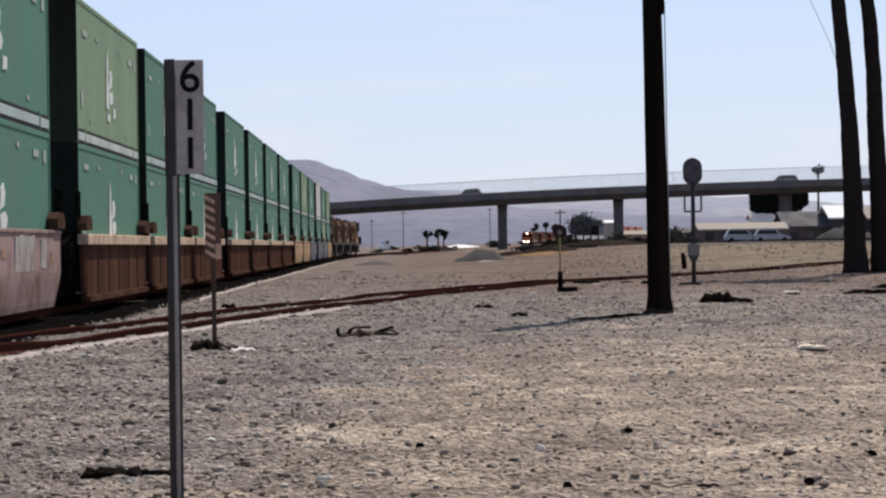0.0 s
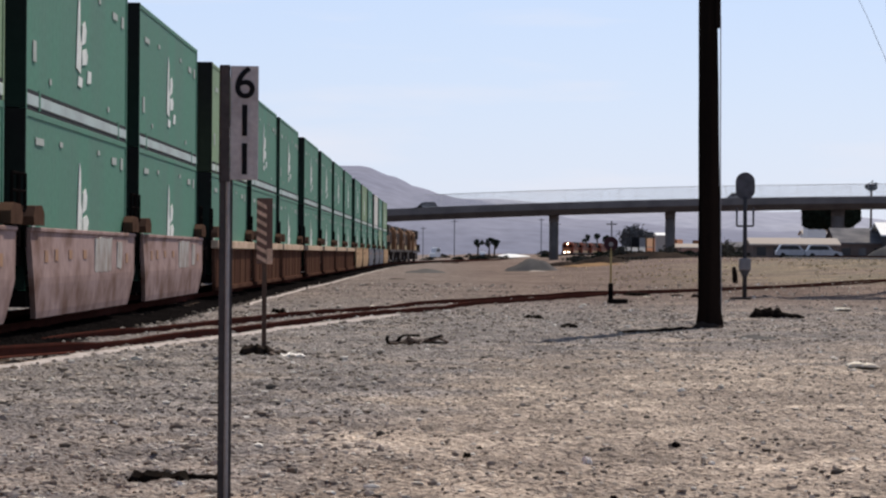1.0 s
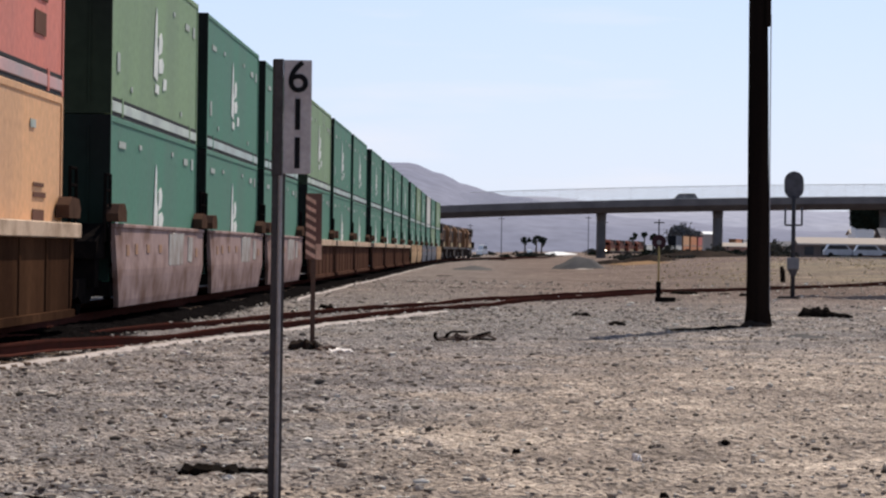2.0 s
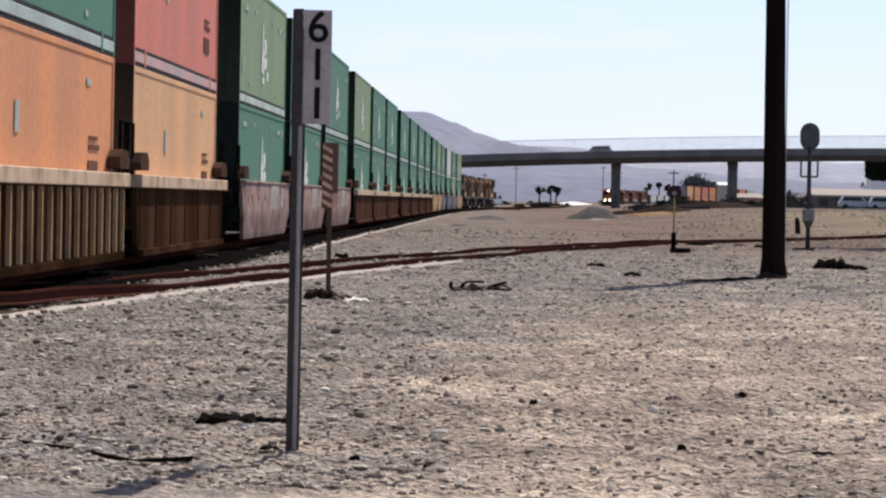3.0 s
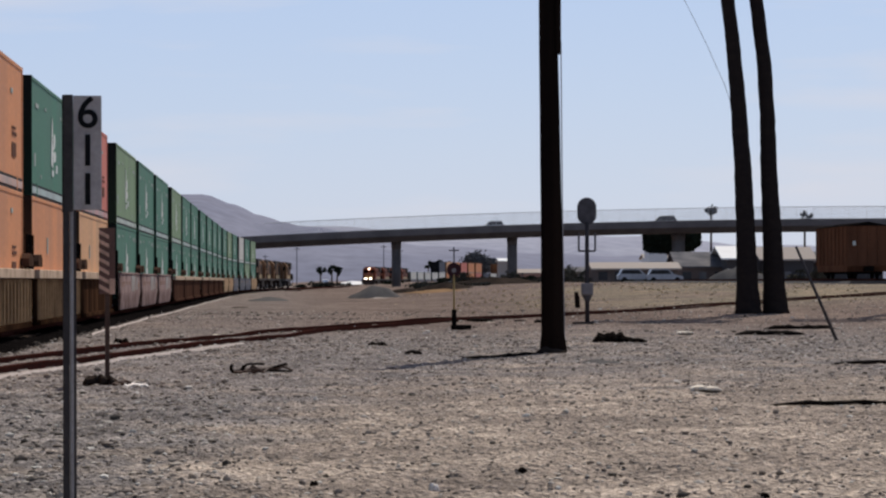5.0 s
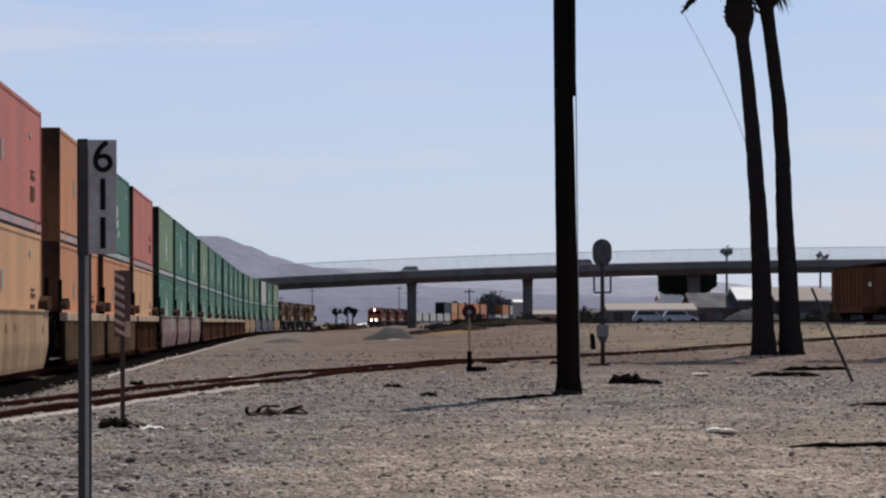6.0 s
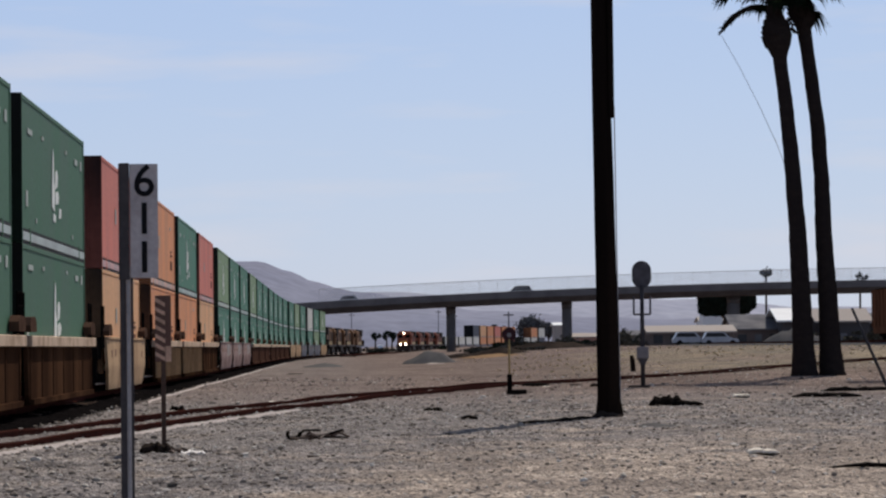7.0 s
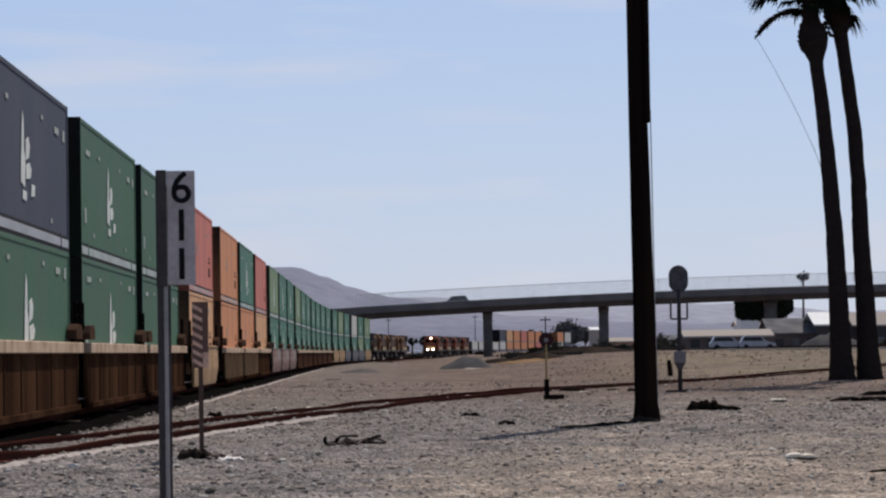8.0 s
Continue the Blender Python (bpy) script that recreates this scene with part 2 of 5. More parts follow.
def build_ground():
    """One sheet from behind the camera to the horizon, finer near by."""
    xs = sorted({round(v, 2) for v in (*np.arange(-22, 34, 0.5), *np.arange(-11, 12.5, 0.055), *np.arange(12.5, 22, 0.16), *np.arange(34, 90, 4), *np.arange(-80, -22, 4),
                                       *np.geomspace(90, 4000, 14), *(-np.geomspace(80, 4000, 14)))})
    ys = sorted({round(v, 2) for v in (*np.arange(10, 70, 0.5), *np.arange(15.5, 24, 0.05), *np.arange(24, 36, 0.07), *np.arange(36, 60, 0.12), *np.arange(60, 125, 0.25), *np.arange(70, 210, 1.5), *np.arange(210, 700, 10),
                                       *np.geomspace(700, 4500, 16), *np.arange(-30, 10, 8), *(-np.geomspace(40, 3000, 10)))})
    verts = [(x, y, ground_height(x, y)) for y in ys for x in xs]
    n = len(xs)
    faces = [(j * n + i, j * n + i + 1, (j + 1) * n + i + 1, (j + 1) * n + i) for j in range(len(ys) - 1) for i in range(n - 1)]
    mesh = bpy.data.meshes.new("ground")
    mesh.from_pydata(verts, [], faces)
    layer = mesh.attributes.new("dirt", "FLOAT", "POINT")
    for i, (x, y, z) in enumerate(verts):
        layer.data[i].value = 0.8 * smooth_step(-3.4, 1.2, x - 0.09 * (y - 18)) * (1 - 0.8 * smooth_step(26, 56, y)) if y < 140 else 0.5 * smooth_step(0, 12, x)
    layer = mesh.attributes.new("straw", "FLOAT", "POINT")
    for i, (x, y, z) in enumerate(verts):
        if 120 < y < 300 and 0 < x < 70:
            layer.data[i].value = max(0, min(1, smooth_step(125, 160, y) * (1 - smooth_step(230, 290, y)) * smooth_step(0.06, 0.10, x / y)
                                                * (0.75 + 1.1 * noise.noise((x * 0.16, y * 0.05, 7)))))
    # Weight of the painted shade band along the main track.
    layer = mesh.attributes.new("train_shade", "FLOAT", "POINT")
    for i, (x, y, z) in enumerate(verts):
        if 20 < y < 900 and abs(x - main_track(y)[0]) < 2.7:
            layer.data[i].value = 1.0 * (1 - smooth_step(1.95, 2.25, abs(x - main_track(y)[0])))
    layer = mesh.attributes.new("yard", "FLOAT", "POINT")
    for i, (x, y, z) in enumerate(verts):
        layer.data[i].value = smooth_step(60, 120, y) * (0.55 + 0.45 * smooth_step(-4, 6, x))
    for f in mesh.polygons:
        f.use_smooth = True
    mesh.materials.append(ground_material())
    return tagged(new("ground", mesh), "grey railway ballast and tan dirt with pebbles", "ground", kind="structure")


ground = build_ground()

# ---- rails ----
rail_steel = paint("rusty_rail", (0.07, 0.024, 0.018), 0.8, 0, (0.04, 0.02, 0.016), 0.6, 3)
tie_wood = paint("tie_wood", (0.11, 0.075, 0.055), 0.9, 0, (0.2, 0.15, 0.11), 0.6, 4)
RAIL = [(-0.07, 0), (0.07, 0), (0.07, 0.015), (0.012, 0.03), (0.012, 0.12), (0.037, 0.13), (0.037, 0.165), (-0.037, 0.165),
        (-0.037, 0.13), (-0.012, 0.12), (-0.012, 0.03), (-0.07, 0.015)]


def lay_rail(name, line, gauge, y0, y1, step, top, parent):
    bm = bmesh.new()
    rings = []
    y = y0
    while y <= y1 + 0.01:
        x = line(y)
        slope = math.atan((line(y + 1) - line(y - 1)) / 2)
        rings.append([bm.verts.new((x + (gauge + p[0]) * math.cos(slope), y - (gauge + p[0]) * math.sin(slope),
                                    top(x, y) - 0.165 + p[1])) for p in RAIL])
        y += step
    for a, b in zip(rings, rings[1:]):
        for i in range(len(RAIL)):
            j = (i + 1) % len(RAIL)
            bm.faces.new((a[i], a[j], b[j], b[i]))
    part(name, bm, rail_steel, parent)


def lay_track(name, label, line, y0, y1, step, top, ties_to, sunk=0.0):
    track = thing(name, label, "railway track", kind="structure")
    for g in (-0.7525, 0.7525):
        lay_rail("rail", line, g, y0, y1, step, top, track)
    bm = bmesh.new()
    box(bm, -1.3, 1.3, -0.115, 0.115, -0.17, 0)
    mesh = finish(bm, "tie", tie_wood, 0.012)
    y = y0
    while y < ties_to:
        slope = math.atan((line(y + 1) - line(y - 1)) / 2)
        tie = new("tie", mesh)
        tie.parent = track
        tie.matrix_basis = pose(line(y) + random.uniform(-0.05, 0.05), y, top(line(y), y) - 0.172 - sunk + random.uniform(-0.01, 0.01), 0, 0,
                                -math.degrees(slope) + random.uniform(-1, 1))
        y += 0.55
    return track


lay_track("main_track", "rusty steel rails on timber ties in grey ballast", lambda y: main_track(y)[0], 34, 900, 6, lambda x, y: RAIL_TOP, 130)
lay_track("spur_track", "rusty disused spur track half sunk in gravel", siding, 30, 168, 2,
          lambda x, y: ground_height(x, y) + 0.12 - 0.04 * smooth_step(105, 130, y), 120, 0.06)
lay_track("second_track", "distant second railway track beside the main line", lambda y: far_track(y)[0], 470, 1500, 12, lambda x, y: RAIL_TOP, 471)

# ---- overpass ----
concrete = paint("weathered_concrete", (0.165, 0.15, 0.145), 0.9, 0, (0.09, 0.082, 0.08), 0.5, 0.4, 6)
fence_wire = paint("chain_link_wire", (0.62, 0.62, 0.63), 0.6, 0)
OVERPASS_Y = 500.0


def deck_height(x):
    """Underside of the deck, which climbs gently to the right."""
    if x < -20:
        return 6.318 + 0.02 * (x + 20)
    return 7.36 + 0.0475 * x - 0.00023 * x * x


def build_overpass():
    bridge = thing("overpass", "long grey concrete road overpass on round columns", "bridge", kind="structure")
    xs = [x for x in range(-150, 151, 6)]
    bm = bmesh.new()
    section = [(0, 0.25), (0.5, 0), (9.5, 0), (10, 0.25), (11.3, 0.9), (11.3, 1.25), (-1.3, 1.25), (-1.3, 0.9)]
    rings = [[bm.verts.new((x, OVERPASS_Y + p[0], deck_height(x) + p[1])) for p in section] for x in xs]
    for a, b in zip(rings, rings[1:]):
        for i in range(len(section)):
            j = (i + 1) % len(section)
            bm.faces.new((a[i], a[j], b[j], b[i]))
    part("deck", bm, concrete, bridge)
    for y in (-1.3, 11.0):
        bm = bmesh.new()
        rings = [[bm.verts.new((x, OVERPASS_Y + y + p[0], deck_height(x) + 1.254 + p[1])) for p in ((0, 0), (0.3, 0), (0.3, 0.8), (0, 0.8))] for x in xs]
        for a, b in zip(rings, rings[1:]):
            for i in range(4):
                j = (i + 1) % 4
                bm.faces.new((a[i], a[j], b[j], b[i]))
        part("parapet", bm, concrete, bridge)
    for x, r in ((-42, 0.95), (18.3, 0.8), (38.1, 0.85), (66.65, 1.12), (94.0, 1.12)):
        bm = bmesh.new()
        rod(bm, (x, OVERPASS_Y + 5, -0.5), (x, OVERPASS_Y + 5, deck_height(x) + 0.05), r, r, 20)
        rod(bm, (x, OVERPASS_Y + 5, deck_height(x) - 1.2), (x, OVERPASS_Y + 5, deck_height(x) + 0.02), r, r * 1.12, 20)
        part("column", bm, concrete, bridge, smooth=True)
    fence = thing("bridge_fence", "tall pale chain-link fence along the overpass", "fence", kind="structure")
    x = -4.0
    while x < 150:
        z = deck_height(x) + 2.05
        bm = bmesh.new()
        rod(bm, (x, OVERPASS_Y - 1.15, z - 0.1), (x, OVERPASS_Y - 1.15, z + 2.1), 0.026, sides=6)
        part("fence_post", bm, fence_wire, fence)
        x += 3.0
    for up, r in ((2.08, 0.055), (0.06, 0.03)):
        bm = bmesh.new()
        for k in range(51):
            x0, x1 = -4 + 3 * k, -1 + 3 * k
            rod(bm, (x0, OVERPASS_Y - 1.15, deck_height(x0) + 2.05 + up), (x1, OVERPASS_Y - 1.15, deck_height(x1) + 2.05 + up), r, sides=6)
        part("fence_rail", bm, fence_wire, fence)
    bm = bmesh.new()
    for k in range(760):
        x0 = -4 + 0.2 * k
        for lean in (2.0, -2.0):
            x1 = x0 + lean
            za, zb = deck_height(x0) + 2.1, deck_height(x1) + 4.1
            v = [bm.verts.new((x0 - 0.013, OVERPASS_Y - 1.15, za)), bm.verts.new((x0 + 0.013, OVERPASS_Y - 1.15, za)),
                 bm.verts.new((x1 + 0.013, OVERPASS_Y - 1.15, zb)), bm.verts.new((x1 - 0.013, OVERPASS_Y - 1.15, zb))]
            bm.faces.new(v)
    tagged(part("wire_mesh", bm, fence_wire, fence, "woven wire mesh"), kind="stuff")
    return bridge


build_overpass()

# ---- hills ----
# Haze is put into the hill colours: the farther range is paler.
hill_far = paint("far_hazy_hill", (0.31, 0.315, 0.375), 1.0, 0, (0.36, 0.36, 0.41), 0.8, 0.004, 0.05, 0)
hill_hazed = paint("hazy_hill", (0.205, 0.21, 0.265), 1.0, 0, (0.25, 0.252, 0.305), 0.8, 0.004, 0.05, 0)


def build_hills(ridge, near, name, material, label):
    """A range of hills whose crest follows (x, height)."""
    bm = bmesh.new()
    rows = []
    count = int((ridge[-1][0] - ridge[0][0]) / 10)
    for k in range(9):
        row = []
        for i in range(count + 1):
            x = ridge[0][0] + i * 10
            for (xa, za), (xb, zb) in zip(ridge, ridge[1:]):
                if xa <= x <= xb:
                    h = za + (zb - za) * smooth_step(xa, xb, x)
            f = k / 8
            row.append(bm.verts.new((x, near + 600 * f, -2 + (h + 3 * noise.noise((x * 0.02, 0.5, 2))) * math.sin(f * math.pi / 2) ** 0.8
                                     + 5 * f * (1 - f) * noise.noise((x * 0.015, f * 4, 1)))))
        rows.append(row)
    for a, b in zip(rows, rows[1:]):
        for i in range(count):
            bm.faces.new((a[i], a[i + 1], b[i + 1], b[i]))
    solid(name, bm, material, label, "hills", kind="structure", smooth=True)


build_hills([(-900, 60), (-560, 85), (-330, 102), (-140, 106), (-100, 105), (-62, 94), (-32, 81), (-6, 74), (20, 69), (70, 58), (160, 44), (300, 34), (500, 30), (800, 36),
             (1100, 34), (1500, 30)], 2900, "distant_hills", hill_hazed, "hills coloured pale mauve for haze")
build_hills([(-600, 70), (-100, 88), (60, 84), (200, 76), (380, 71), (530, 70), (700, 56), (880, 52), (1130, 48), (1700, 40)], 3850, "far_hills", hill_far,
            "far hills coloured very pale lavender for haze, behind the nearer range")


# ---- the container train ----
SPEED = 22.0
MOVERS = []    # (thing, distance along its line at the start, line, speed, height, turned round)

GREENS = {"green": (0.082, 0.208, 0.142), "light_green": (0.215, 0.305, 0.172), "red": (0.62, 0.20, 0.15),
          "orange": (0.71, 0.39, 0.20), "deep_orange": (0.68, 0.285, 0.13), "deep_green": (0.066, 0.145, 0.088), "grey": (0.062, 0.07, 0.096), "pale": (0.62, 0.60, 0.54), "yellow": (0.42, 0.33, 0.10)}
WORDS = {"green": "dark green", "light_green": "faded light green", "deep_green": "deep green", "red": "faded red", "orange": "orange", "deep_orange": "deep orange", "grey": "dark blue-grey",
         "pale": "off-white", "yellow": "dull yellow"}
container_paint = {k: paint("container_" + k, c, 0.62, 0, [v * 0.6 + 0.05 for v in c], 0.6, 0.45, 7, 0.05, 0.3) for k, c in GREENS.items()}
rail_paint = {k: paint("bottom_rail_" + k, [min(0.8, v * 0.6 + (0.16 if k in ("red", "orange", "deep_orange") else 0.33)) for v in c], 0.5, 0, (0.25, 0.26, 0.25), 0.6, 1.0, 10) for k, c in GREENS.items()}
# End-facing shade is put into this colour: container paint darkened, with dark stains.
door_paint = {k: paint("shaded_door_" + k, [v * (0.28 if k in ("red", "orange", "deep_orange") else 0.11) + 0.003 for v in c], 0.7, 0, (0.012, 0.011, 0.011), 0.9, 0.35, 5, 0.05, 0.4) for k, c in GREENS.items()}
dark_gap = paint("container_door", (0.02, 0.02, 0.022), 0.7)
marking_dull = paint("dull_marking", (0.40, 0.42, 0.38), 0.6, 0, (0.28, 0.33, 0.28), 0.6, 3)
logo_white = paint("logo_white", (0.74, 0.74, 0.69), 0.6, 0, (0.42, 0.48, 0.42), 0.6, 3)
well_brown = paint("well_brown", (0.078, 0.039, 0.028), 0.8, 0, (0.125, 0.067, 0.044), 0.7, 0.9, 8, 0.1, 0.2)
well_sooty = paint("well_sooty", (0.04, 0.02, 0.012), 0.8, 0, (0.10, 0.05, 0.027), 0.7, 0.9, 8, 0.1, 0.2)
well_black = paint("well_blackened", (0.024, 0.012, 0.007), 0.8, 0, (0.06, 0.03, 0.016), 0.7, 0.9, 8, 0.1, 0.2)
well_pink = paint("well_faded_red", (0.335, 0.24, 0.22), 0.8, 0, (0.15, 0.088, 0.066), 0.85, 0.75, 5, 0.1, 1.6)
well_tan = paint("well_tan", (0.50, 0.34, 0.21), 0.8, 0, (0.25, 0.15, 0.09), 0.6, 0.8, 8, 0.1, 0.4)
well_grey = paint("well_grey", (0.20, 0.20, 0.22), 0.8, 0, (0.1, 0.09, 0.09), 0.6, 0.8, 8, 0.1, 0.4)
bracket_rust = paint("bracket_rust", (0.095, 0.056, 0.04), 0.8, 0, (0.05, 0.03, 0.022), 0.7, 2)
rib_tan = paint("dusty_rib", (0.47, 0.30, 0.165), 0.9, 0, (0.12, 0.07, 0.045), 0.7, 1.2, 8, 0.1, 0.3)
sill_tan = paint("dusty_sill", (0.58, 0.43, 0.315), 0.9, 0, (0.2, 0.13, 0.08), 0.6, 1.5)
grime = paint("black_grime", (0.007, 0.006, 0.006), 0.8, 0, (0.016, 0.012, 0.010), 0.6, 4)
notice_grey = paint("notice_grey", (0.16, 0.09, 0.07), 0.8)
steel_dull = paint("dull_steel", (0.12, 0.10, 0.09), 0.6, 0.3)

LENGTH, WIDE, TALL = 15.2, 2.59, 2.98
faded_mark = paint("faded_marking", (0.37, 0.225, 0.145), 0.8, 0, (0.30, 0.2, 0.16), 0.9, 4)
GREY_PATCH = paint("grey_patch", (0.40, 0.375, 0.345), 0.8, 0, (0.24, 0.17, 0.145), 0.9, 1.7, 6, 0.05, 0.7)


def container(colour, low):
    """A 53-foot domestic container, its origin under its middle; its side rails, posts and end doors stand proud."""
    what = WORDS[colour] + (" intermodal container resting in a well car" if low else " intermodal container stacked on another container")
    c = thing("container", what, "shipping container", "containers on the train")
    half, w, tall = LENGTH / 2, WIDE / 2, TALL if low else TALL + 0.24
    main, pale = container_paint[colour], rail_paint[colour]
    bm = bmesh.new()
    # the side sheets: shallow vertical corrugation
    n = 66
    for sx in (-1, 1):
        cols = []
        for i in range(n + 1):
            y = -half + 0.08 + (LENGTH - 0.16) * i / n
            x = sx * (w - (0.016 if i % 2 else 0.0185))
            cols.append((bm.verts.new((x, y, 0.31)), bm.verts.new((x, y, tall - 0.1))))
        for a, b in zip(cols, cols[1:]):
            bm.faces.new((a[0], b[0], b[1], a[1]))
    box(bm, -w + 0.035, w - 0.035, -half + 0.06, half - 0.06, 0.12, tall - 0.02)
    part("body", bm, main, c)
    bm = bmesh.new()
    for sx in (-1, 1):
        box(bm, sx * (w - 0.04) - 0.04, sx * (w - 0.04) + 0.04, -half + 0.1, half - 0.1, tall - 0.11, tall)
        for y in (-half + 0.06, half - 0.06):
            box(bm, sx * (w - 0.06) - 0.065, sx * (w - 0.06) + 0.065, y - 0.06, y + 0.06, 0.002, tall + 0.004)
    part("frame", bm, main, c, bevel=0.01)
    for sx in (-1, 1):
        bm = bmesh.new()
        box(bm, sx * (w - 0.03) - 0.035, sx * (w - 0.03) + 0.035, -half + 0.125, half - 0.125, 0.075, 0.265)
        part("bottom_rail", bm, pale, c, "pale bottom side rail", bevel=0.01)
        bm = bmesh.new()
        box(bm, sx * (w - 0.02) - 0.02, sx * (w - 0.02) + 0.02, -half + 0.125, half - 0.125, 0.275, 0.335)
        box(bm, sx * (w - 0.03) - 0.02, sx * (w - 0.03) + 0.02, -half + 0.125, half - 0.125, 0.0, 0.07)
        part("seam", bm, dark_gap, c, "dark seams above and below the bottom rail")
        for y in (-half + 1.6, half - 1.6):
            bm = bmesh.new()
            box(bm, sx * w - 0.015, sx * w + 0.012, y - 0.09, y + 0.09, 0.02, 0.36)
            part("stacking_post", bm, main, c)
    # The leaves cover the corner posts, so the whole end takes the shade-dark colour.
    for y in (-1, 1):
        for sx in (-1, 1):
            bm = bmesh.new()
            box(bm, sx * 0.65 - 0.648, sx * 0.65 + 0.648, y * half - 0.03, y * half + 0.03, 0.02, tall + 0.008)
            leaf = part("end_door", bm, door_paint[colour], c, "end door in a colour darkened for shade")
            for x in (0.3, 0.9):
                bm = bmesh.new()
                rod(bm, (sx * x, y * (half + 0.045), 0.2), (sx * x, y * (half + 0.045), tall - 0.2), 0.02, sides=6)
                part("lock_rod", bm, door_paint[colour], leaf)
    # markings on the side seen from the yard
    x = w - 0.008
    if colour in ("green", "light_green", "deep_green", "grey"):
        yc, zc = (0.4, 1.45) if low else (0.1, 1.62)
        for shape in ([(-1.15, -0.55), (-0.5, -0.62), (-0.42, -0.05), (-0.62, 0.1), (-0.66, 0.7), (-0.84, 0.86), (-1.02, 0.3)],
                      [(-0.34, -0.08), (0.2, 0.0), (0.34, 0.24), (0.1, 0.4), (-0.3, 0.3)],
                      [(-0.3, -0.45), (0.42, -0.4), (0.6, -0.22), (0.3, -0.1), (-0.3, -0.18)],
                      [(0.5, -0.75), (1.1, -0.72), (1.15, -0.5), (0.6, -0.5)], [(-0.9, -0.86), (-0.3, -0.88), (-0.2, -0.7), (-0.8, -0.68)]):
            bm = bmesh.new()
            prism(bm, [(yc + p[0], zc + p[1]) for p in shape], 0, x, x + 0.012)
            part("emblem_block", bm, logo_white, c, "white emblem block")
    for yc, zc, ly, lz in ((-2.4, 1.7, 0.35, 0.45), (4.6, 2.45, 0.5, 0.12)) if colour in ("orange", "deep_orange", "red") else ((-5.9, 2.5, 1.0, 0.12), (5.3, 2.52, 0.8, 0.14), (6.7, 2.5, 0.4, 0.24), (-6.6, 1.0, 0.4, 0.35), (-3.1, 2.55, 0.4, 0.09),
                                                                                                         (2.6, 2.6, 0.35, 0.09), (4.2, 0.55, 0.3, 0.1), (-4.6, 0.6, 0.25, 0.1)):
        bm = bmesh.new()
        box(bm, x, x + 0.012, yc - ly / 2, yc + ly / 2, zc - lz / 2, zc + lz / 2)
        part("marking", bm, marking_dull, c, "small pale marking bar")
    if colour in ("orange", "deep_orange", "red"):
        for dy, dz, ly, lz in ((0, 0, 1.1, 0.35), (0.1, 0.4, 1.2, 0.08), (0, 0.55, 1.0, 0.06)):
            bm = bmesh.new()
            box(bm, x, x + 0.012, 5.2 + dy - ly / 2, 5.2 + dy + ly / 2, 1.0 + dz - lz / 2, 1.0 + dz + lz / 2)
            part("notice", bm, notice_grey, c, "dark rectangular notice")
    return c


def truck():
    """A two-axle bogie at its own origin on the rail."""
    b = []
    for sx in (-1, 1):
        bm = bmesh.new()
        prism(bm, [(-1.25, 0.32), (-1.0, 0.62), (-0.4, 0.66), (0.4, 0.66), (1.0, 0.62), (1.25, 0.32), (0.95, 0.36), (0.45, 0.22), (-0.45, 0.22), (-0.95, 0.36)],
              0, sx * 0.98 - 0.08, sx * 0.98 + 0.08)
        b.append(("side_frame", bm))
    for y in (-0.86, 0.86):
        bm = bmesh.new()
        rod(bm, (-0.98, y, 0.42), (0.98, y, 0.42), 0.08)
        for sx in (-1, 1):
            rod(bm, (sx * 0.75 - 0.07, y, 0.42), (sx * 0.75 + 0.07, y, 0.42), 0.42, sides=20)
        b.append(("wheel_set", bm))
    return b


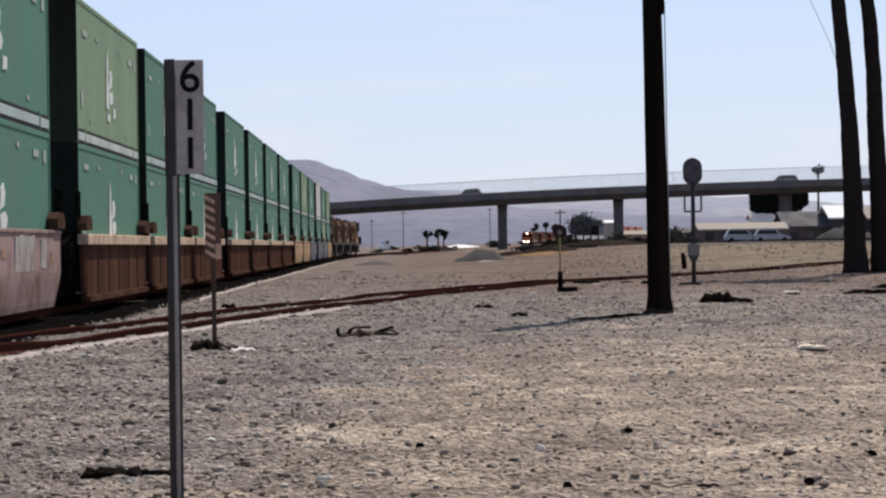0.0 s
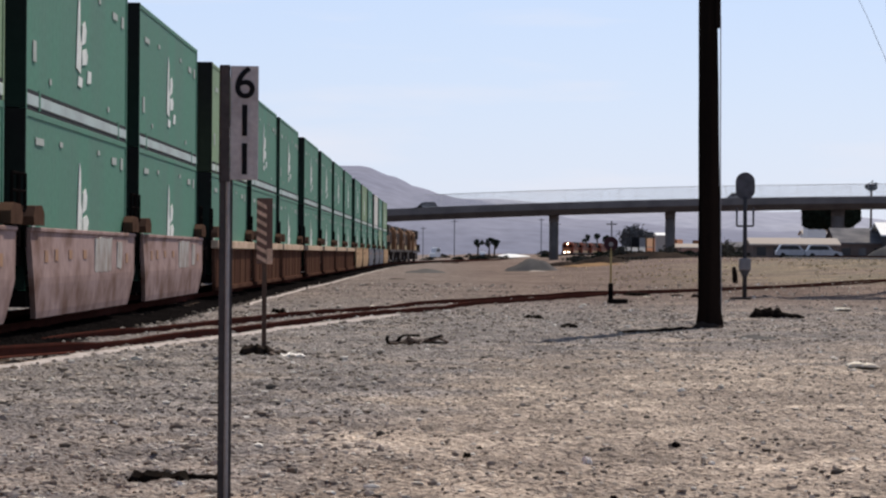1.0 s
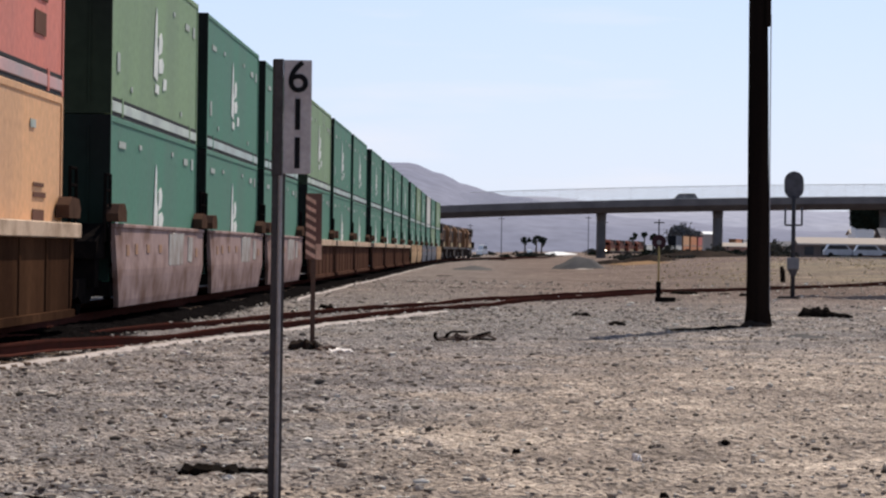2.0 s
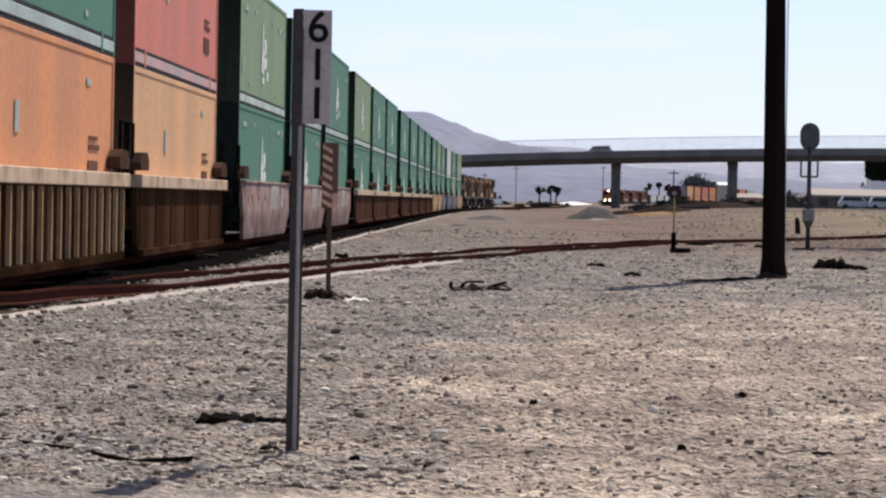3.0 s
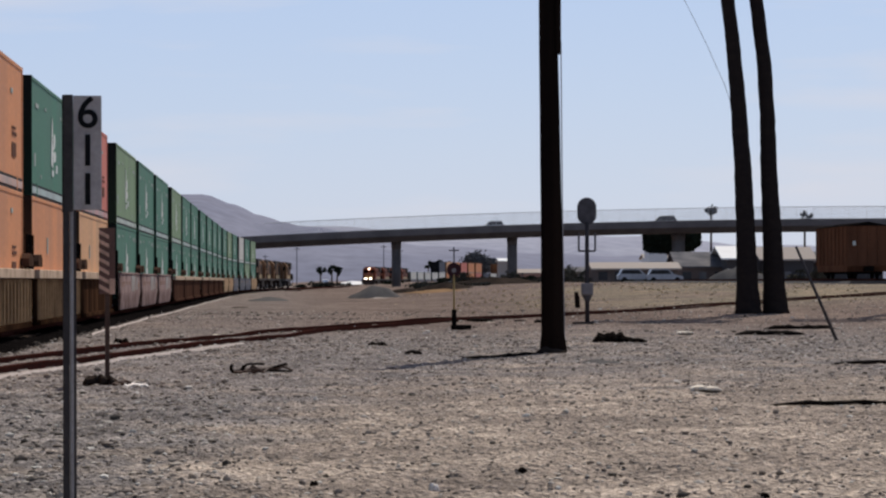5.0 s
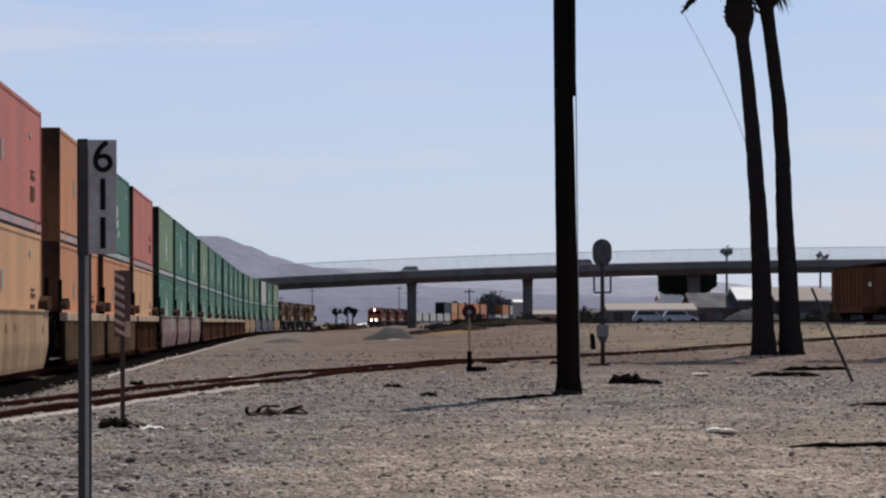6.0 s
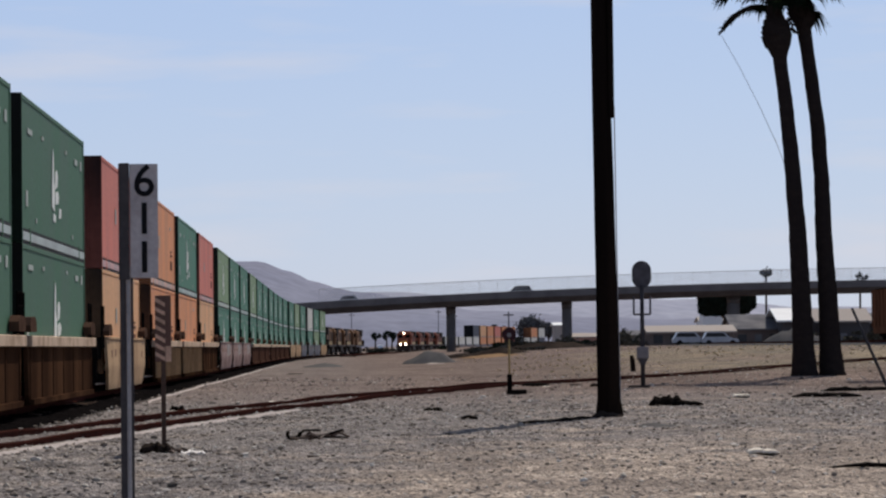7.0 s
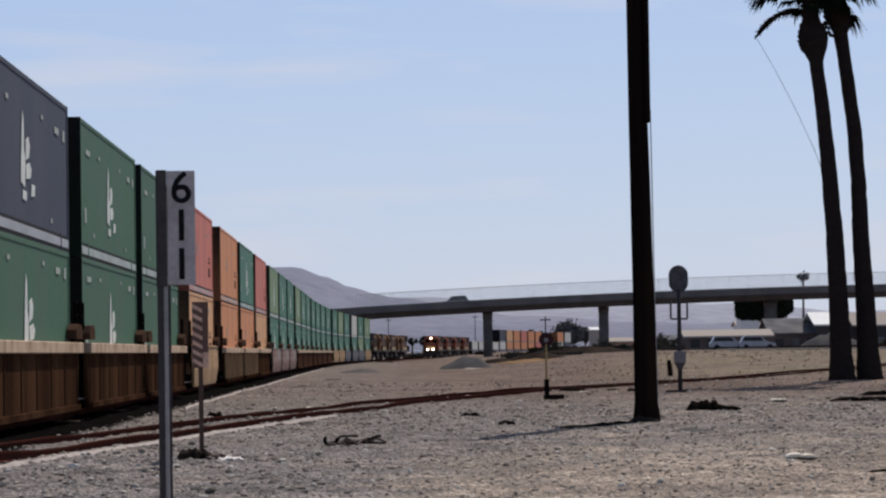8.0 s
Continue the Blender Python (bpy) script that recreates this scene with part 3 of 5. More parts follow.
def well_unit(style, patch):
    """One well of an articulated well car, 18.3 m long over its ends, origin on the rail under its middle."""
    words = {"sooty": "sooty dark brown well car with a dusty top sill", "brown": "rust-brown well car with a dusty top sill", "ribbed": "rust-brown well car with dusty tan ribs", "pink": "faded red well car with slanted ends and a grey patch",
             "tan": "tan well car with slanted ends", "grey": "grey well car with slanted ends"}
    u = thing("well_car", words[style], "rail car", "well cars of the train")
    mat = {"brown": well_brown, "sooty": well_sooty, "ribbed": well_black, "pink": well_pink, "tan": well_tan, "grey": well_grey}[style]
    low, high, half = 0.12, 1.46 if style in ("brown", "ribbed", "sooty") else 1.55, 8.0
    for sx in (-1, 1):
        bm = bmesh.new()
        xs = sorted((sx * 1.34, sx * 1.44))
        if style in ("brown", "ribbed", "sooty"):
            prism(bm, [(-half + 0.15, low + 0.2), (-half + 0.35, low), (half - 0.35, low), (half - 0.15, low + 0.2), (half, high - 0.12), (-half, high - 0.12)], 0, *xs)
        else:
            levels = ((low, 1.40, half - 1.0), (low + 0.12, 1.42, half - 0.85), (0.68, 1.46, half - 0.35), (0.80, 1.465, half - 0.25), (high, 1.44, half))
            skin = []
            for z, x, h in levels:
                skin.append([bm.verts.new((sx * (x + dx), y, z)) for dx, y in ((0, -h), (0, -h / 3), (0, h / 3), (0, h), (-0.09, h), (-0.09, -h))])
            for a, b in zip(skin, skin[1:]):
                for i in range(6):
                    j = (i + 1) % 6
                    bm.faces.new((a[i], a[j], b[j], b[i]))
            bm.faces.new(skin[0][::-1]), bm.faces.new(skin[-1])
        side = part("side", bm, mat, u)
        if style in ("brown", "ribbed", "sooty"):
            count, thick = (18, 0.045) if style == "ribbed" else (7, 0.07)
            for i in range(count):
                y = -7.6 + 15.2 * i / (count - 1)
                bm = bmesh.new()
                box(bm, *sorted((sx * 1.442, sx * (1.51 if style == "ribbed" else 1.463))), y - thick, y + thick, low + 0.12, high - 0.14)
                part("rib", bm, rib_tan if style == "ribbed" else mat, side)
            bm = bmesh.new()
            box(bm, *sorted((sx * 1.30, sx * 1.55)), -half - 0.1, half + 0.1, high - 0.115, high + 0.12)
            part("top_sill", bm, sill_tan, u, "dusty tan top sill", bevel=0.015)
            bm = bmesh.new()
            box(bm, *sorted((sx * 1.32, sx * 1.53)), -half + 0.4, half - 0.4, low - 0.02, low + 0.1)
            part("bottom_sill", bm, mat, u)
        else:
            bm = bmesh.new()
            box(bm, *sorted((sx * 1.32, sx * 1.47)), -half, half, high + 0.003, high + 0.08)
            part("top_sill", bm, mat, u, bevel=0.015)
            if patch:
                for y, z0, z1, far_y in ((0.6, 0.84, high - 0.05, 3.4), (4.4, 0.9, high - 0.12, 5.3)):
                    bm = bmesh.new()
                    n = 9
                    lower = [(y + (far_y - y) * i / n, z0 + 0.07 * noise.noise((i * 0.9, y, 3))) for i in range(n + 1)]
                    upper = [(y + 0.15 + (far_y - y) * i / n, z1 + 0.05 * noise.noise((i * 0.8, y, 8))) for i in range(n, -1, -1)]
                    prism(bm, lower + upper, 0, *sorted((sx * 1.40, sx * 1.4695)))
                    part("overpaint", bm, GREY_PATCH, u, "worn grey overpaint")
            for yc, zc, ly, lz in ((-6.2, 1.15, 0.4, 0.2), (-4.9, 1.17, 0.4, 0.2), (-3.0, 1.18, 0.5, 0.16), (-0.9, 1.18, 0.5, 0.16), (6.3, 1.1, 0.4, 0.2)):
                bm = bmesh.new()
                box(bm, *sorted((sx * 1.44, sx * 1.467)), yc - ly / 2, yc + ly / 2, zc - lz / 2, zc + lz / 2)
                part("marking", bm, faded_mark, u, "faded marking bar")
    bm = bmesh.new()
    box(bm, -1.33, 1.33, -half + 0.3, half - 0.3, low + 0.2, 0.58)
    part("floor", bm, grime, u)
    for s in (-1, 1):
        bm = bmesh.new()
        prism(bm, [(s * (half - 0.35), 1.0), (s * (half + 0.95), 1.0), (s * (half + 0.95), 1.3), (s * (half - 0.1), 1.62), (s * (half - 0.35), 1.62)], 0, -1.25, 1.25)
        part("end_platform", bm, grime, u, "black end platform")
        bm = bmesh.new()
        prism(bm, [(s * (half - 1.1), 1.66), (s * (half + 0.1), 1.66), (s * (half + 0.2), 1.8), (s * half, 1.97), (s * (half - 0.8), 1.99), (s * (half - 1.1), 1.86)], 0, 1.31, 1.52)
        part("corner_bracket", bm, bracket_rust, u, "dark rusty stacking bracket")
        bm = bmesh.new()
        box(bm, -1.2, 1.2, s * (half + 0.5) - 0.25, s * (half + 0.5) + 0.25, 0.5, 1.0)
        part("coupler_beam", bm, grime, u)
        bm = bmesh.new()
        for y in (half + 0.05, half + 0.75):
            rod(bm, (1.36, s * y, 1.3), (1.36, s * y, 2.5), 0.03, sides=6)
        for z in (1.9, 2.2, 2.48):
            rod(bm, (1.36, s * (half + 0.05), z), (1.36, s * (half + 0.75), z), 0.025, sides=6)
        part("handrail", bm, grime, u)
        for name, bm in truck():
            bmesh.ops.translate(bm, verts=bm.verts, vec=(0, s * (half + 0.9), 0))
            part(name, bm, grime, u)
    return u


# far end first: place along the line of the well's middle at the start, its style, upper and lower boxes
UNITS = [
    (304.0, "tan", "light_green", "green"), (285.4, "grey", "green", "light_green"), (266.8, "grey", "pale", "green"),
    (244.6, "grey", "green", "green"), (226.0, "tan", "light_green", "green"), (207.4, "tan", "green", "green"),
    (185.2, "brown", "green", "green"), (166.5, "brown", "green", "green"), (147.8, "brown", "green", "green"), (128.6, "brown", "green", "green"),
    (107.4, "brown", "green", "green"), (90.0, "brown", "green", "green"), (72.3, "brown", "light_green", "green"),
    (51.8, "pink", "green", "green"), (34.0, "pink", "green", "green"), (16.4, "pink", "light_green", "green"),
    (-4.7, "sooty", "red", "orange"), (-22.6, "ribbed", "green", "deep_orange"), (-40.5, "ribbed", "deep_orange", "deep_orange"),
    (-61.7, "tan", "red", "orange"),
    (-82.7, "sooty", "deep_green", "deep_green"), (-100.0, "sooty", "deep_green", "deep_green"), (-118.0, "sooty", "grey", "deep_green")]
LOW_Z, HIGH_Z = 0.585, 3.572
models = {}


def model(key, build):
    """Builds a kind of thing once, and copies it from then on."""
    if key not in models:
        models[key] = build()
        return models[key]
    return copy_thing(models[key], pose(0, 0, 0))


for i, (s, style, upper, lower) in enumerate(UNITS):
    patch = style == "pink"
    MOVERS.append((model(("well", style), lambda: well_unit(style, patch)), s, main_track, SPEED, RAIL_TOP, False))
    MOVERS.append((model((lower, True), lambda: container(lower, True)), s, main_track, SPEED, RAIL_TOP + LOW_Z, False))
    MOVERS.append((model((upper, False), lambda: container(upper, False)), s, main_track, SPEED, RAIL_TOP + HIGH_Z, False))


# ---- milepost ----
post_steel = paint("galvanised_post", (0.30, 0.28, 0.28), 0.45, 0.3, (0.09, 0.08, 0.08), 0.6, 5, 40, 0.05, 0.2)
post_dark = paint("dark_post", (0.055, 0.05, 0.052), 0.8, 0, (0.09, 0.08, 0.08), 0.5, 6)
plate_paint = paint("milepost_plate", (0.42, 0.385, 0.385), 0.6, 0, (0.27, 0.245, 0.245), 0.7, 5)
figure_black = paint("figure_black", (0.008, 0.008, 0.01), 0.6)


def lettering(text, size, m, parent, material):
    curve = bpy.data.curves.new("figure", "FONT")
    curve.body, curve.size, curve.extrude, curve.align_x, curve.align_y = text, size, 0.002, "CENTER", "CENTER"
    curve.offset = 0.0025
    temp = new("figure", curve)
    mesh = bpy.data.meshes.new_from_object(temp.evaluated_get(bpy.context.evaluated_depsgraph_get()))
    bpy.data.objects.remove(temp)
    mesh.materials.clear()
    mesh.materials.append(material)
    ob = new("figure", mesh)
    ob.parent, ob.matrix_basis = parent, m
    return tagged(ob, "black figure")


def build_milepost():
    post = thing("milepost", "grey steel milepost with black figures 611", "railway sign", m=pose(-1.27, 17.7, 0, 0, 0, 4))
    # The post's shaded edges and highlight are put into dark and pale parts.
    bm = bmesh.new()
    box(bm, -0.058, -0.02, -0.03, 0.03, -0.3, 2.64)
    part("flange", bm, post_dark, post, "flange darkened as the post's shaded edge", bevel=0.005)
    bm = bmesh.new()
    box(bm, -0.0195, 0.006, -0.036, -0.01, -0.3, 2.0)
    part("channel", bm, post_steel, post, "galvanised channel, pale to give the post its highlight", bevel=0.006)
    bm = bmesh.new()
    box(bm, 0.0065, 0.022, -0.028, 0.02, -0.3, 2.0)
    part("rear_flange", bm, post_dark, post)
    bm = bmesh.new()
    box(bm, 0.004, 0.172, -0.04, -0.03, 1.98, 2.66)
    part("plate", bm, plate_paint, post, "grey plate", bevel=0.004)
    bm = bmesh.new()
    prism(bm, [(-0.062, 0.04), (-0.05, -0.04), (0.003, -0.047), (0.003, -0.03), (-0.045, -0.02)], 2, 1.97, 2.665)
    part("side_plate", bm, post_dark, post, "side plate darkened as the sign's shaded side")
    for k, (ch, z) in enumerate((("6", 2.55), ("1", 2.325), ("1", 2.095))):
        lettering(ch, 0.265, pose(0.09, -0.0425, z, 90), post, figure_black)
    return post


build_milepost()

def tube(bm, rings, sides=16):
    """A round skin through rings of (x, y, z, radius)."""
    loops = [[bm.verts.new((x + r * math.cos(2 * math.pi * i / sides), y + r * math.sin(2 * math.pi * i / sides), z)) for i in range(sides)]
             for x, y, z, r in rings]
    for a, b in zip(loops, loops[1:]):
        for i in range(sides):
            bm.faces.new((a[i], a[(i + 1) % sides], b[(i + 1) % sides], b[i]))
    bm.faces.new(loops[0][::-1]), bm.faces.new(loops[-1])


def bent_rod(bm, points, r, sides=6):
    """One round skin that follows a bent line."""
    loops = []
    for i, p in enumerate(points):
        way = (points[min(i + 1, len(points) - 1)] - points[max(i - 1, 0)]).normalized()
        u = way.orthogonal().normalized() if not loops else (u - way * u.dot(way)).normalized()
        w = way.cross(u)
        loops.append([bm.verts.new(p + (u * math.cos(2 * math.pi * k / sides) + w * math.sin(2 * math.pi * k / sides)) * r) for k in range(sides)])
    for a, b in zip(loops, loops[1:]):
        for i in range(sides):
            bm.faces.new((a[i], a[(i + 1) % sides], b[(i + 1) % sides], b[i]))
    bm.faces.new(loops[0][::-1]), bm.faces.new(loops[-1])


# ---- utility pole ----
pole_wood = paint("creosote_pole", (0.010, 0.007, 0.006), 0.9, 0, (0.025, 0.016, 0.012), 0.6, 3, 20, 0.3, 0.05)
pole = thing("utility_pole", "dark creosoted timber utility pole standing in gravel", "utility pole", m=pose(5.69, 63.7, 0))
bm = bmesh.new()
tube(bm, [(0.02, 0, -0.4, 0.32), (0.01, 0, 0.05, 0.30), (0.0, 0, 0.4, 0.25), (-0.02, 0, 2.75, 0.23), (-0.04, 0, 4.1, 0.223), (-0.05, 0, 5.2, 0.216),
          (-0.07, 0, 6.5, 0.206), (-0.09, 0, 9.0, 0.192), (-0.12, 0, 13.0, 0.173)], 20)
part("shaft", bm, pole_wood, pole, smooth=True)
bm = bmesh.new()
box(bm, 0.06, 0.185, -0.2, -0.02, 6.42, 12.6)
part("cable_guard", bm, pole_wood, pole, bevel=0.02)
bm = bmesh.new()
tube(bm, [(0.26, 0.02, 0.1, 0.012), (0.22, 0.02, 3, 0.012), (0.2, 0.02, 6.7, 0.012)], 6)
part("ground_wire", bm, plate_paint, pole, "pale ground wire")

# ---- signal ----
signal_grey = paint("signal_grey", (0.095, 0.09, 0.098), 0.7, 0, (0.045, 0.042, 0.044), 0.7, 3)
box_grey = paint("relay_box_grey", (0.24, 0.22, 0.22), 0.6, 0, (0.16, 0.15, 0.15), 0.5, 4)
dark_footing = paint("dark_footing", (0.05, 0.04, 0.036), 0.9, 0, (0.09, 0.075, 0.065), 0.6, 4)
signal = thing("railway_signal", "grey railway signal mast with an oval target head", "railway signal", m=pose(10.48, 103.8, 0))
bm = bmesh.new()
tube(bm, [(0, 0, -0.05, 0.08), (0, 0, 3.6, 0.07)], 14)
part("mast", bm, post_dark, signal, smooth=True)
bm = bmesh.new()
n = 28
outline = []
for i in range(n):
    a = 2 * math.pi * i / n
    outline.append((0.34 * math.cos(a), 3.98 + (0.35 * math.sin(a) + (0.13 if math.sin(a) > 0 else -0.13))))
prism(bm, outline, 1, 0.0, 0.05)
head = part("target", bm, signal_grey, signal, "dark oval target board")
for z in (4.15, 3.8):
    bm = bmesh.new()
    rod(bm, (0, 0.055, z), (0, 0.3, z), 0.13, 0.15, 16, caps=False)
    part("lamp_hood", bm, figure_black, head)
bm = bmesh.new()
for x in (-0.29, 0.29):
    rod(bm, (x, 0, 2.58), (x, 0, 3.22), 0.035, sides=8)
rod(bm, (-0.29, 0, 2.58), (0.29, 0, 2.58), 0.035, sides=8)
part("bracket", bm, signal_grey, signal)
bm = bmesh.new()
box(bm, -0.2, 0.2, -0.2, 0.2, 1.03, 1.45)
part("relay_box", bm, box_grey, signal, "pale grey relay box", bevel=0.03)
bm = bmesh.new()
tube(bm, [(0, 0, 0.82, 0.09), (0, 0, 1.03, 0.19)], 10)
part("box_foot", bm, signal_grey, signal)
bm = bmesh.new()
box(bm, -0.5, 0.2, -0.3, 0.3, -0.2, 0.09)
part("footing", bm, dark_footing, signal, bevel=0.03)

stub = thing("stub_post", "short dark broken timber post", "post", m=pose(14.46, 148.0, ground_height(14.46, 148.0), 0, -4, 0))
bm = bmesh.new()
tube(bm, [(0, 0, -0.2, 0.13), (0, 0, 0.5, 0.13), (-0.02, 0, 0.8, 0.09)], 9)
part("timber", bm, pole_wood, stub)

# ---- striped marker ----
rust_post = paint("rusty_marker_post", (0.10, 0.06, 0.045), 0.8, 0.2, (0.05, 0.035, 0.03), 0.6, 5)
stripe_dark = paint("marker_brown", (0.15, 0.085, 0.07), 0.7, 0, (0.1, 0.07, 0.06), 0.5, 8)
stripe_pale = paint("marker_faded_orange", (0.66, 0.42, 0.31), 0.7, 0, (0.3, 0.2, 0.15), 0.5, 8)
marker = thing("striped_marker", "weathered marker board with slanted orange stripes", "railway sign", m=pose(-2.7, 44.5, 0, 0, 0, 3))
bm = bmesh.new()
box(bm, -0.035, 0.035, -0.02, 0.02, -0.2, 2.35)
part("post", bm, rust_post, marker)
bm = bmesh.new()
box(bm, -0.12, 0.12, -0.045, -0.025, 1.37, 2.36)
board = part("board", bm, stripe_dark, marker, "faded brown board", bevel=0.004)
for k in range(7):
    bm = bmesh.new()
    z = 1.42 + 0.135 * k
    prism(bm, [(-0.118, z + 0.04), (0.03, z - 0.04), (0.03, z + 0.02), (-0.118, z + 0.10)], 1, -0.0495, -0.0455)
    part("stripe", bm, stripe_pale, board)
bm = bmesh.new()
box(bm, 0.035, 0.12, -0.0495, -0.0455, 1.37, 1.6)
part("edge_stripe", bm, stripe_pale, board)

# ---- switch stand ----
switch_yellow = paint("switch_yellow", (0.40, 0.29, 0.12), 0.6, 0, (0.25, 0.17, 0.06), 0.5, 5)
target_red = paint("target_dark_red", (0.05, 0.022, 0.026), 0.7)
stand = thing("switch_stand", "yellow switch stand with a round dark target", "switch stand", m=pose(5.33, 95.5, 0))
bm = bmesh.new()
rod(bm, (0, 0, 0.4), (0, 0, 1.75), 0.032, sides=10)
part("mast", bm, switch_yellow, stand, smooth=True)
bm = bmesh.new()
box(bm, -0.075, 0.075, -0.1, 0.1, 0.1, 0.62)
box(bm, -0.1, 0.55, -0.16, 0.16, -0.1, 0.12)
part("base", bm, grime, stand, "black cast base", bevel=0.02)
bm = bmesh.new()
rod(bm, (0, -0.02, 1.90), (0, 0.02, 1.90), 0.23, sides=24)
target = part("target", bm, target_red, stand, "round dark red target")
bm = bmesh.new()
rod(bm, (0, -0.028, 1.88), (0, -0.021, 1.88), 0.075, sides=16)
part("disc", bm, box_grey, target, "grey centre disc")

# ---- palms ----
palm_bark = paint("palm_bark", (0.024, 0.019, 0.018), 0.95, 0, (0.034, 0.026, 0.022), 0.6, 2, 12, 0.5, 2.0)
frond_green = paint("palm_frond", (0.009, 0.014, 0.008), 0.9, 0, (0.006, 0.01, 0.006), 0.5, 2)
frond_dry = paint("dry_frond", (0.02, 0.016, 0.012), 0.9, 0, (0.012, 0.01, 0.008), 0.5, 2)


def frond(bm, base, azimuth, lift, length, droop):
    """One fan-palm leaf: a thin curved stalk and a fan of narrow blades."""
    out = Vector((math.cos(azimuth), math.sin(azimuth), 0))
    side = Vector((-out.y, out.x, 0))
    spine = []
    for k in range(5):
        f = k / 4
        spine.append(Vector(base) + out * (length * f) + Vector((0, 0, lift * f - droop * f * f)))
    for a, b in zip(spine, spine[1:]):
        rod(bm, a, b, 0.03, 0.025, 4, caps=False)
    tip, way = spine[-1], (spine[-1] - spine[-2]).normalized()
    for k in range(17):
        spread = -1.25 + 2.5 * k / 16
        d = (way * math.cos(spread) + side * math.sin(spread)).normalized()
        reach = length * random.uniform(0.5, 0.66)
        mid = tip + d * reach * 0.6
        end = tip + d * reach + Vector((0, 0, -reach * random.uniform(0.25, 0.6)))
        w = side.cross(d).cross(d).normalized() * 0.075 if abs(math.sin(spread)) < 0.99 else Vector((0, 0, 0.04))
        v = [bm.verts.new(p) for p in (tip - w * 0.3, mid - w, end, mid + w)]
        bm.faces.new(v)


def palm(rings, y, crown=True):
    """A palm from (x, height, radius) rings up its trunk."""
    x0 = rings[0][0]
    p = thing("palm_tree", "tall fan palm with a dark trunk swollen under its crown", "palm tree", "palms beside the yard", pose(x0, y, 0))
    bm = bmesh.new()
    fine = []
    for (xa, za, ra), (xb, zb, rb) in zip(rings, rings[1:]):
        n = max(1, int((zb - za) / 0.28))
        for k in range(n):
            f = k / n
            fine.append((xa + (xb - xa) * f - x0 + random.uniform(-0.01, 0.01), 0, za + (zb - za) * f, (ra + (rb - ra) * f) * random.uniform(0.975, 1.025)))
    fine.append((rings[-1][0] - x0, 0, rings[-1][1], rings[-1][2]))
    tube(bm, fine, 16)
    part("trunk", bm, palm_bark, p, smooth=True)
    if crown:
        top = (rings[-1][0] - x0, 0, rings[-1][1] - 0.15)
        for k in range(36):
            bm = bmesh.new()
            a = 2 * math.pi * (k + random.random() * 0.6) / 36
            frond(bm, top, a, random.uniform(0.0, 2.5), random.uniform(1.1, 1.8), random.uniform(0.1, 0.7))
            part("frond", bm, frond_green if k % 4 else frond_dry, p)
        if x0 < 19.6:
            # a long dead leaf that hangs out over the yard
            spine = [Vector(top) + Vector(v) for v in ((-0.15, 0, -0.2), (-0.7, -0.05, -0.22), (-1.15, -0.1, -0.36), (-1.6, -0.1, -0.63), (-2.0, -0.12, -1.0), (-2.3, -0.12, -1.42))]
            bm = bmesh.new()
            tube(bm, [(*v, r) for v, r in zip(spine, (0.05, 0.09, 0.17, 0.20, 0.17, 0.05))], 7)
            for k in range(90):
                i = random.choice((1, 1, 2, 2, 3, 3, 4))
                b = spine[i].lerp(spine[i + 1], random.random())
                rod(bm, b, b + Vector((random.uniform(-0.3, 0.02), random.uniform(-0.15, 0.15), random.uniform(-0.34, 0.06))), 0.03, 0.008, 4)
            part("dead_frond", bm, frond_dry, p, "folded dead leaf")
        # the hanging stubs that thicken the head of the trunk
        bm = bmesh.new()
        for k in range(110):
            a, z = random.uniform(0, 6.283), random.uniform(-2.25, -0.75)
            r = 0.30 + 0.24 * math.sin(min(1, (z + 2.3) / 1.5) * math.pi)
            b = Vector((top[0] - 0.045 * z + r * math.cos(a), r * math.sin(a), top[2] + z))
            rod(bm, b, b + Vector((0.1 * math.cos(a), 0.1 * math.sin(a), 0.12)), 0.06, 0.03, 5)
        tagged(part("stub_collar", bm, palm_bark, p, "dark cut leaf stubs"), kind="stuff")
    return p


PALM_Y = 125.0
palm([(19.5, -0.1, 0.66), (19.47, 0.35, 0.56), (19.45, 1.2, 0.47), (19.4, 3, 0.42), (19.28, 6.2, 0.37), (19.04, 9.8, 0.33), (18.8, 12.2, 0.30), (18.64, 13.6, 0.30),
      (18.6, 13.9, 0.42), (18.57, 14.2, 0.56), (18.54, 14.6, 0.63), (18.5, 15.0, 0.57), (18.47, 15.3, 0.42), (18.45, 15.55, 0.34), (18.42, 16.25, 0.34)], PALM_Y)
palm([(20.8, -0.1, 0.64), (20.74, 0.3, 0.56), (20.7, 1.2, 0.48), (20.64, 3, 0.42), (20.48, 6.2, 0.36), (20.43, 8.6, 0.33), (20.28, 11.0, 0.31), (19.93, 13.8, 0.29),
      (19.78, 14.85, 0.31), (19.74, 15.15, 0.43), (19.7, 15.45, 0.56), (19.67, 15.85, 0.57), (19.63, 16.2, 0.44), (19.6, 16.5, 0.36), (19.58, 17.1, 0.36)], PALM_Y + 0.6)
palm([(27.4, -0.1, 0.66), (27.3, 0.5, 0.5), (27.1, 3, 0.42), (26.75, 7, 0.37), (26.4, 11, 0.32), (26.3, 14.5, 0.30), (26.28, 16.3, 0.5), (26.3, 17.2, 0.42)], PALM_Y + 2)

cable_mat = paint("thin_cable", (0.22, 0.22, 0.24), 0.6)
cable = thing("hanging_cable", "thin grey cable hanging from the palm's crown", "cable")
bm = bmesh.new()
tube(bm, [(16.35, 126.5, 14.75, 0.012), (17.1, 126.5, 13.4, 0.012), (17.9, 126.5, 11.8, 0.012), (18.7, 126.5, 10.0, 0.012), (19.3, 126.5, 8.3, 0.012)], 6)
part("strand", bm, cable_mat, cable)

